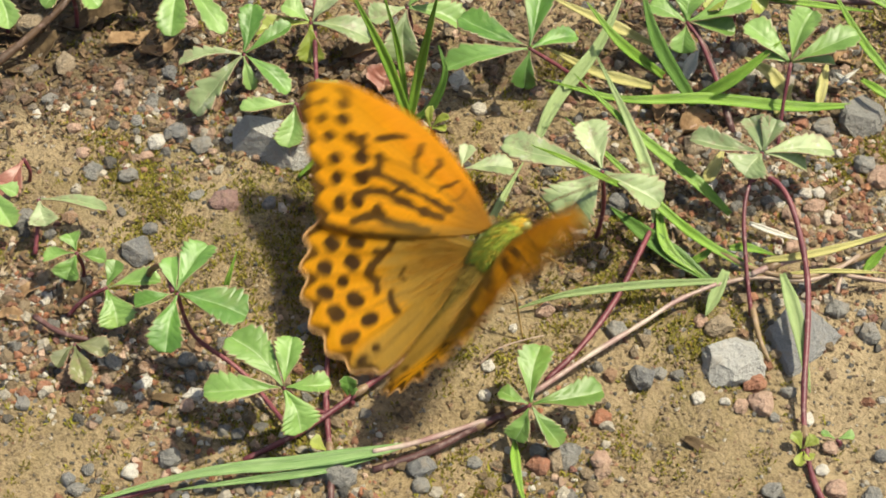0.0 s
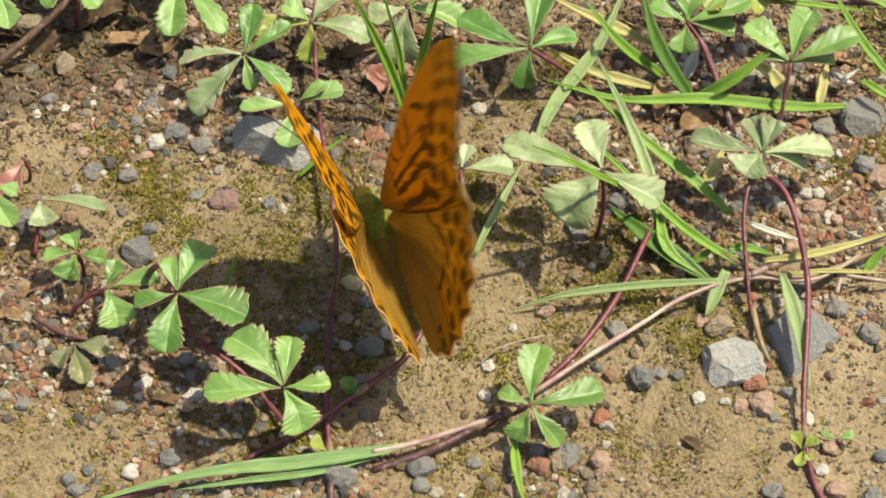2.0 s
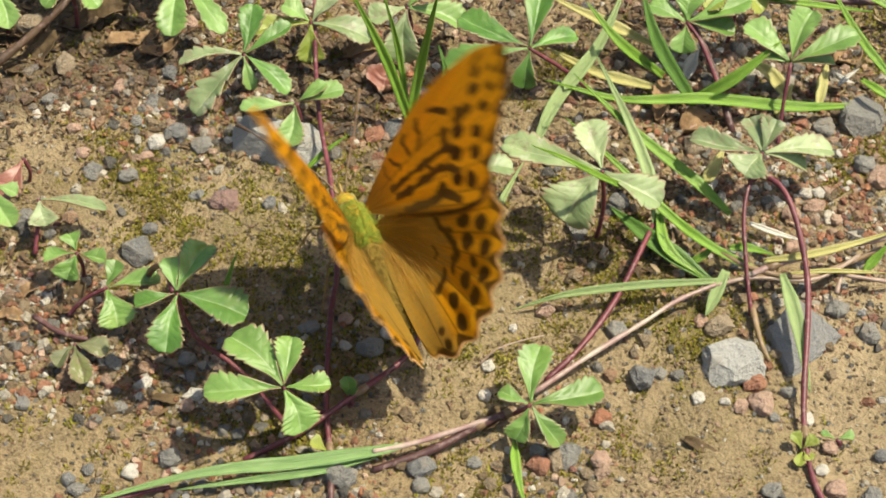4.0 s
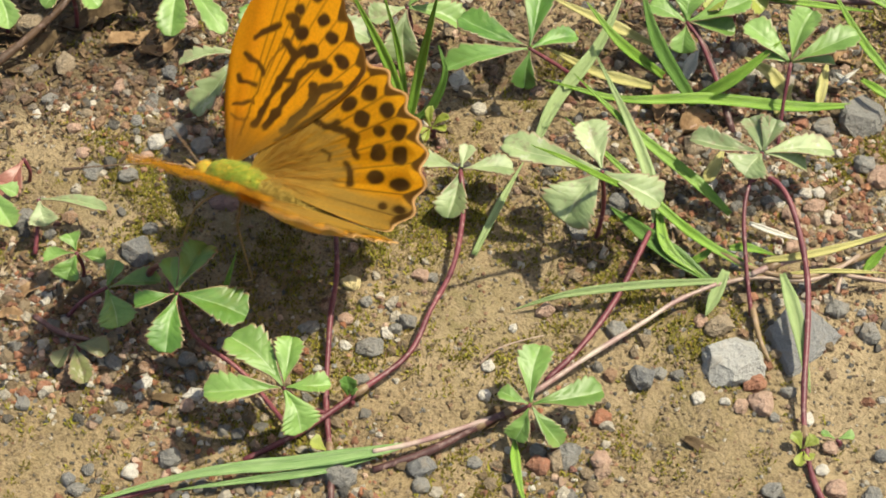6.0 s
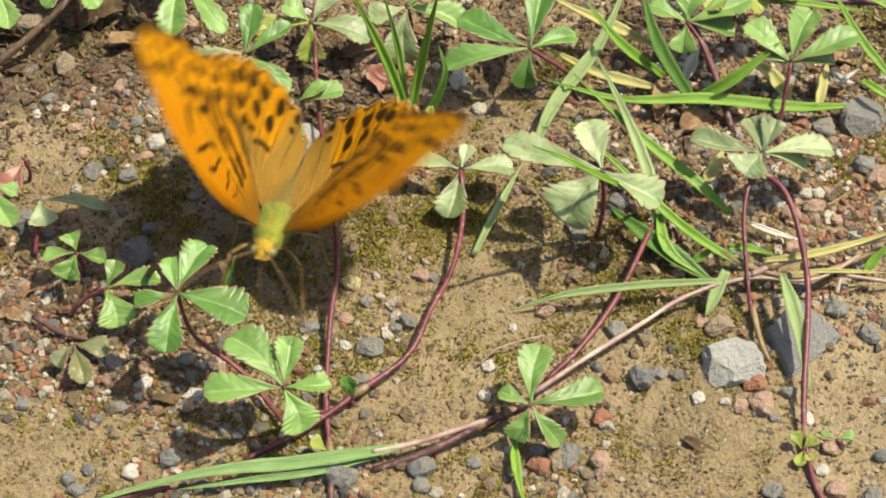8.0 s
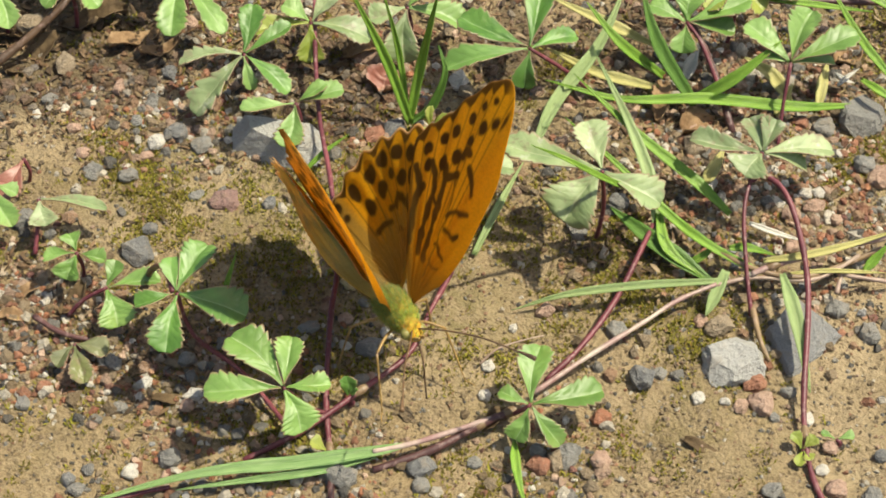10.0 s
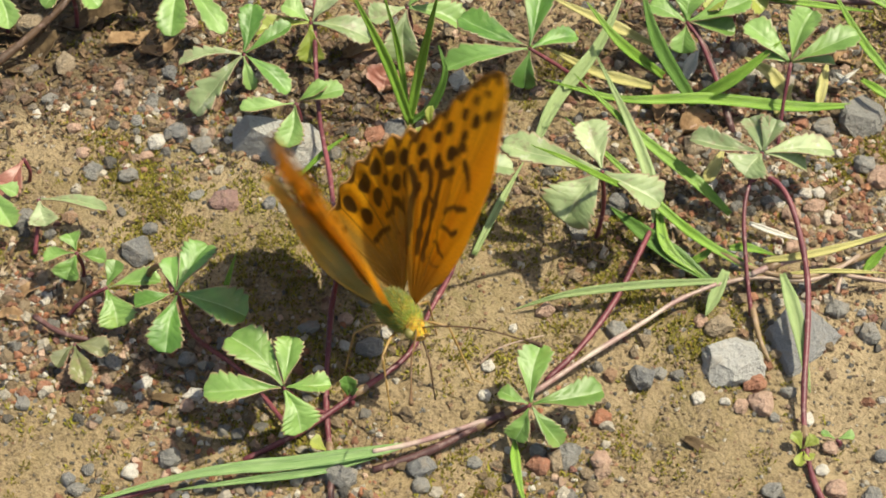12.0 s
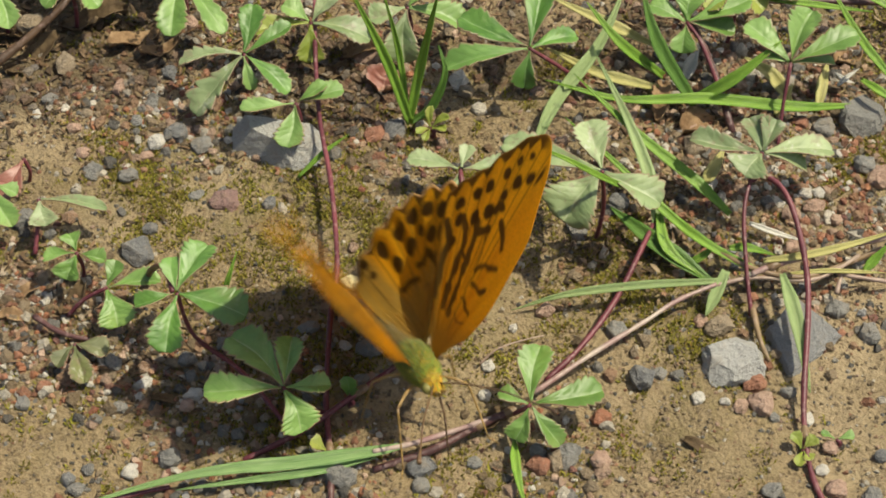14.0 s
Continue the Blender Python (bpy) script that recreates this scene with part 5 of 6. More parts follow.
def strokes(lines, deg, r, blur=0.3):
    """Ink of the dark strokes at a place, with an uneven edge."""
    best = 0.0
    x, y = polar(deg, r)
    x += 0.28 * noise.noise(Vector((x * 0.8, y * 0.8, 2.0)))
    y += 0.28 * noise.noise(Vector((x * 0.8, y * 0.8, 9.0)))
    for wide, pts in lines:
        for n, ((ax, ay), (bx, by)) in enumerate(zip(pts, pts[1:])):
            dx, dy = bx - ax, by - ay
            t = max(0.0, min(1.0, ((x - ax) * dx + (y - ay) * dy) / (dx * dx + dy * dy)))
            d = math.hypot(x - ax - dx * t, y - ay - dy * t)
            if d < wide + 1:
                best = max(best, soft(d - wide * (0.70 + 0.35 * noise.noise(Vector((x * 0.5, y * 0.5, 4.0)))), blur))
    return best


FORE_VEINS = (88.2, 91.3, 95.0, 98.3, 102.7, 109.0, 115.0, 123.5, 128.5)
HIND_VEINS = (123.5, 132.3, 141.0, 148.8, 158.0, 169.0, 177.0)


def vein_notch(veins, deg, r, reach):
    """1 on a vein, falling to 0 at a distance from it."""
    return max(max(0.0, 1 - abs(radians(deg - v)) * r / reach) for v in veins)


def fore_paint(deg, s, r, under):
    """Colour of a place on a forewing: its angle, share of the reach, and distance from the hinge."""
    grain = noise.noise(Vector((deg * 0.35, r * 0.9, 3.0)))
    base = over(ORANGE, DEEP, max(0, min(1, 0.35 * soft(r - 9, 6) + 0.75 * soft(deg - 84 - 0.15 * (34 - r), 7) + 0.22 * grain)))
    outer = soft(90 - deg, 3)
    inward = r * (1 / s - 1)
    if under:
        base = over((0.56, 0.29, 0.07), ORANGE, 0.5 * soft(r - 24, 8))
        base = over(base, (0.38, 0.34, 0.13), max(0.8 * soft(deg - 80, 6), 0.7 * soft(27 - r, 5) * soft(deg - 100, 8)))
    ink = max(marks(FORE_OUTER, deg, r, 0.34, 0.82), marks(FORE_INNER, deg, r, 0.34, 0.86), 0.96 * strokes(FORE_LINES, deg, r))
    for v in FORE_VEINS:
        ink = max(ink, 0.72 * soft(abs(radians(deg - v)) * r - 0.10, 0.18) * soft(13 - r, 6))
    rim = soft(inward - 0.6 - 1.5 * vein_notch(FORE_VEINS, deg, r, 1.3) - 0.25 * grain, 0.4) * outer
    ink = max(ink, 0.93 * rim)
    col = over(base, BLACK, min(1, ink) * (0.72 if under else 0.97))
    col = over(col, (0.27, 0.135, 0.020), 0.8 * soft(r - 6.5 - 0.5 * grain, 5.0))
    col = over(col, (0.25, 0.16, 0.035), 0.55 * soft(124 - deg, 8) * soft(r - 17, 8))
    return over(col, (0.42, 0.22, 0.06), 0.7 * soft(inward - 0.22, 0.15) * outer)


def hind_paint(deg, s, r, under):
    grain = noise.noise(Vector((deg * 0.5, r * 0.25, 7.0)))
    if under:
        wash = 0.5 + 0.5 * math.sin(r * 0.78 + 0.9)
        base = over((0.27, 0.29, 0.09), (0.36, 0.42, 0.20), max(0, min(1, 0.3 + 0.5 * wash + 0.3 * grain)))
        base = over(base, (0.30, 0.17, 0.05), 0.45 * soft(s - 0.9, 0.1) * soft(0.55 - s, 0.12) * max(0, 0.7 + grain))
        ink = 0.4 * marks(HIND_OUTER, deg, r, 0.8, 0.7) + 0.3 * soft(abs(s - 0.93) * 24 - 0.3, 0.5)
        return over(over(base, (0.20, 0.20, 0.06), ink), (0.80, 0.52, 0.22), 0.9 * soft(0.968 - s, 0.02))
    shade = max(soft(r - 14.2 - 2 * grain, 4), soft(172.5 - deg - 0.25 * (26 - r), 4), 0.75 * soft(deg - 117, 4))
    base = over(over(ORANGE, DEEP, max(0, 0.3 + 0.5 * grain)), DULL, max(0, min(1, (0.95 + 0.4 * grain) * shade)))
    base = over(base, (0.32, 0.20, 0.045), 0.5 * soft(r - 8 - 2.5 * grain, 6))
    inward = r * (1 / s - 1)
    ink = max(marks(HIND_OUTER, deg, r, 0.34, 0.86), marks(HIND_INNER, deg, r, 0.34, 0.88), 0.95 * strokes(HIND_LINES, deg, r, 0.4))
    lip = soft(inward - 0.34, 0.2)
    edge = soft(inward - 0.62 - 1.45 * vein_notch(HIND_VEINS, deg, r, 1.5) - 0.3 * grain, 0.4)
    ink = max(ink, 0.94 * edge * (1 - lip))
    for v in HIND_VEINS:
        ink = max(ink, 0.72 * soft(abs(radians(deg - v)) * r - 0.10, 0.18) * soft(13 - r, 5))
    col = over(base, BLACK, 0.97 * min(1, ink))
    return over(col, (0.86, 0.58, 0.28), lip)


def wing(name, side, reach, paint, scallops, depth, parent):
    """A wing as a thin painted fan: side 1 is the insect's left, -1 its right. Its own x runs ahead, its own y outwards."""
    lo, hi = reach[0][0], reach[-1][0]
    rays, steps = 190, 100
    verts, colours, faces = [], [], []
    for layer in (0, 1):
        for i in range(rays + 1):
            deg = lo + (hi - lo) * i / rays
            far = spline(reach, deg)
            if scallops:
                wave = ((deg - lo - 4) / (hi - lo - 8)) * scallops
                far *= 1 - depth * (math.cos(wave * 2 * math.pi) * 0.5 + 0.5) * max(0, min(1, (deg - lo - 5) / 8)) * max(0, min(1, (hi - deg - 2) / 8))
            for j in range(steps + 1):
                s = 0.03 + 0.97 * (j / steps) ** 0.8
                r = far * s
                a = radians(deg)
                u, v = r * math.cos(a), r * math.sin(a)
                curl = 0.35 * math.sin(s * 2.6) + 0.12 * math.sin(deg * 0.55) * s - 0.6 * s ** 4 * 0.5
                if deg < 104 and reach is FORE_REACH:
                    curl -= 0.6 * ((104 - deg) / 32) ** 1.5 * s
                if reach is HIND_REACH:
                    curl -= 2.6 * math.sin(math.pi * min(1, 1.08 * s)) * max(0, min(1, (deg - 118) / 34, (190 - deg) / 24))
                verts.append((u * MM, side * v * MM, (curl - 0.09 * layer) * MM))
                colours.append((*paint(deg, s, r, layer == 1), 1.0))
    row = steps + 1
    block = (rays + 1) * row
    for layer in (0, 1):
        for i in range(rays):
            for j in range(steps):
                q = [layer * block + i * row + j, layer * block + i * row + j + 1, layer * block + (i + 1) * row + j + 1, layer * block + (i + 1) * row + j]
                faces.append(q if (layer == 0) == (side > 0) else q[::-1])
    rim = [i * row for i in range(rays + 1)] + [rays * row + j for j in range(1, row)] + [i * row + steps for i in range(rays - 1, -1, -1)] + [j for j in range(steps - 1, 0, -1)]
    for a, b in zip(rim, rim[1:] + rim[:1]):
        faces.append([a, b, block + b, block + a])
    me = bpy.data.meshes.new(name)
    me.from_pydata(verts, [], faces)
    layer = me.color_attributes.new("paint", "FLOAT_COLOR", "POINT")
    layer.data.foreach_set("color", [c for col in colours for c in col])
    me.polygons.foreach_set("use_smooth", [True] * len(faces))
    me.materials.append(WING_PAINT)
    ob = new(name, me)
    ob.parent = parent
    if reach is HIND_REACH:
        fine_hairs(verts, rays, steps, 41 if side > 0 else 43, ob)
    return ob


def fine_hairs(surface, rays, steps, seed, wing_part):
    """Long golden hairs over the inner part of a hindwing."""
    rnd = random.Random(seed)
    row = steps + 1
    verts, faces, colours = [], [], []
    for h in range(420):
        i, j = int(rays * rnd.uniform(0.2, 0.98)), int(steps * rnd.uniform(0.05, 0.45) * rnd.uniform(0.5, 1.0))
        root = Vector(surface[i * row + j])
        way = (Vector(surface[i * row + min(j + 24, steps)]) - root).normalized()
        across = Vector((-way.y, way.x, 0)) * 0.02 * MM
        tip = root + (way * rnd.uniform(1.2, 3.4) + Vector((rnd.uniform(-0.6, 0.6), 0, rnd.uniform(0.1, 0.6)))) * MM
        n = len(verts)
        verts += [tuple(root - across), tuple(root + across), tuple(tip), tuple(root + Vector((0, 0, 0.05 * MM)))]
        g = rnd.uniform(0.7, 1.25)
        colours += [0.60 * g, 0.38 * g, 0.09 * g, 1.0] * 4
        faces += [(n, n + 1, n + 2), (n + 1, n + 3, n + 2), (n + 3, n, n + 2)]
    me = bpy.data.meshes.new("wing_hairs")
    me.from_pydata(verts, [], faces)
    me.color_attributes.new("paint", "FLOAT_COLOR", "POINT").data.foreach_set("color", colours)
    me.materials.append(WING_PAINT)
    ob = tagged(new("wing_hairs", me), "fine golden hairs", kind="stuff")
    ob.parent = wing_part


def furry(name, profile, paint, parent, hairs, length, seed, squash=1.0):
    """A body part: a turned shape along x through (x, z, radius), covered in short hairs."""
    rnd = random.Random(seed)
    verts, faces, colours = [], [], []
    rows, sides = 18, 16
    line = []
    for i in range(rows + 1):
        t = profile[0][0] + (profile[-1][0] - profile[0][0]) * i / rows
        line.append((t, spline([(p[0], p[1]) for p in profile], t), max(0.05, spline([(p[0], p[2]) for p in profile], t))))
    for x, z, r in line:
        for k in range(sides):
            a = 2 * math.pi * k / sides
            verts.append((x, r * math.cos(a), z + r * squash * math.sin(a)))
            colours.append((*paint(x, math.sin(a), rnd), 1.0))
    for i in range(rows):
        for k in range(sides):
            faces.append((i * sides + k, (i + 1) * sides + k, (i + 1) * sides + (k + 1) % sides, i * sides + (k + 1) % sides))
    faces.append(tuple(range(sides)))
    faces.append(tuple(rows * sides + k for k in range(sides - 1, -1, -1)))
    for h in range(hairs):
        x, z, r = line[rnd.randrange(1, rows)]
        x += rnd.uniform(-0.3, 0.3)
        a = rnd.uniform(-0.5, math.pi + 0.5)
        root = Vector((x, r * 0.96 * math.cos(a), z + r * squash * 0.96 * math.sin(a)))
        out = Vector((rnd.uniform(-1.9, -0.5), math.cos(a), math.sin(a))).normalized()
        tip = root + out * length * rnd.uniform(0.6, 1.3)
        wide = Vector((0, -math.sin(a), math.cos(a))) * 0.035
        n = len(verts)
        verts += [root - wide, root + wide, tip, root + Vector((0.07, 0, 0))]
        c = (*paint(x, math.sin(a), rnd), 1.0)
        colours += [c] * 4
        faces += [(n, n + 1, n + 2), (n + 1, n + 3, n + 2), (n + 3, n, n + 2)]
    me = bpy.data.meshes.new(name)
    me.from_pydata([Vector(v) * MM for v in verts], [], faces)
    layer = me.color_attributes.new("paint", "FLOAT_COLOR", "POINT")
    layer.data.foreach_set("color", [c for col in colours for c in col])
    me.polygons.foreach_set("use_smooth", [True] * len(faces))
    me.materials.append(FUR)
    ob = new(name, me)
    ob["base"] = (0, 0, 0)
    ob.parent = parent
    return ob


def thorax_paint(x, up, rnd):
    g = rnd.uniform(0.7, 1.3)
    if rnd.random() < 0.3:
        return (0.40 * g, 0.29 * g, 0.03 * g)
    return (0.20 * g, 0.27 * g, 0.03 * g) if up > -0.3 else (0.40 * g, 0.33 * g, 0.07 * g)


def abdomen_paint(x, up, rnd):
    g = rnd.uniform(0.75, 1.25)
    return (0.23 * g, 0.158 * g, 0.027 * g) if up > -0.2 else (0.36 * g, 0.29 * g, 0.08 * g)


def head_paint(x, up, rnd):
    g = rnd.uniform(0.75, 1.25)
    return (0.48 * g, 0.25 * g, 0.02 * g) if rnd.random() < 0.6 else (0.33 * g, 0.30 * g, 0.03 * g)


def build_butterfly():
    fly = empty("butterfly", (0, 0, 0))
    fly["base"] = (0, 0, 0)
    furry("thorax", [(-3.6, 0.1, 1.3), (-2.4, 0.5, 1.9), (0.2, 0.7, 2.3), (2.8, 0.5, 2.1), (4.6, 0.3, 1.3)], thorax_paint, fly, 3600, 0.95, 5)
    furry("abdomen", [(-18.0, -1.9, 0.35), (-15.0, -1.6, 0.8), (-11, -1.1, 1.15), (-6.5, -0.4, 1.35), (-3.2, 0.1, 1.5)], abdomen_paint, fly, 2600, 1.3, 6)
    head = furry("head", [(4.0, 0.4, 0.8), (4.9, 0.35, 1.35), (5.9, 0.15, 1.35), (6.9, -0.15, 0.6)], head_paint, fly, 260, 0.7, 7)
    for side in (1, -1):
        bm = bmesh.new()
        bmesh.ops.create_uvsphere(bm, u_segments=16, v_segments=12, radius=0.85, matrix=Matrix.Translation((5.6, side * 1.05, 0.25)))
        part("eye", bm, EYE_GLOSS, head, "glossy green-brown eye")
        feeler = [(6.3, side * 0.5, 0.9), (10, side * 2.4, 2.2), (15, side * 5.6, 2.8), (20.5, side * 8.6, 2.6)]
        bm = tube(feeler, 0.13, 0.12, 8, 6)
        tube([(20.2, side * 8.45, 2.62), (21.3, side * 9.1, 2.5), (22.4, side * 9.7, 2.3)], 0.16, 0.36, 4, 6, bm=bm)
        part("antenna", bm, HORN, fly, "thin dark antenna with a club end")
        bm = tube([(6.6, side * 0.35, -0.2), (7.6, side * 0.45, 0.35), (8.3, side * 0.4, 0.9)], 0.36, 0.14, 5, 7)
        part("palp", bm, LIMB, fly, "short furry orange palp")
        for x, knee, foot in ((1.6, (4.4, 5.2, -2.2), (6.6, 6.4, -10.4)), (-1.2, (-2.6, 5.8, -1.8), (-5.6, 7.6, -10.4))):
            line = [(x, side * 1.1, -1.2), (knee[0], side * knee[1], knee[2])]
            bm = tube([line[0], ((x + knee[0]) / 2, side * (1.1 + knee[1]) / 2, -1.2), line[1]], 0.24, 0.19, 4, 7)
            tube([line[1], ((knee[0] + foot[0]) / 2, side * (knee[1] + foot[1]) / 2, (knee[2] + foot[2]) / 2 + 0.2), (foot[0], side * foot[1], foot[2])], 0.18, 0.10, 4, 7, bm=bm)
            tube([(foot[0], side * foot[1], foot[2]), (foot[0] + 0.7, side * (foot[1] + 0.5), foot[2] - 0.2), (foot[0] + 1.5, side * (foot[1] + 0.8), foot[2] - 0.35)], 0.10, 0.06, 3, 6, bm=bm)
            part("leg", bm, LIMB, fly, "thin yellow-brown leg")
    part("proboscis", tube([(6.7, 0, -0.5), (7.8, 0, -3.4), (7.6, 0, -7.0), (7.0, 0.2, -10.6)], 0.17, 0.11, 6, 7), HORN, fly, "thin dark proboscis reaching down to the soil")
    wings = {}
    for side in (1, -1):
        wings["hind", side] = wing("hindwing", side, HIND_REACH, hind_paint, 8.3, 0.042, fly)
        wings["fore", side] = wing("forewing", side, FORE_REACH, fore_paint, 9.0, 0.012, fly)
        wings["hind", side]["label"] = "orange scalloped hindwing with rows of black spots"
        wings["fore", side]["label"] = "orange forewing with black spots and dark streaks"
    tagged(fly, "orange butterfly with black spots, standing on bare soil", "butterfly")
    return fly, wings


fly, wings = build_butterfly()

# ---- what moves: the butterfly walks and turns on the soil, and beats its wings ----
def at(x, y, z, yaw, pitch, roll):
    return pose(x * MM, y * MM, z * MM, roll, -pitch, yaw)


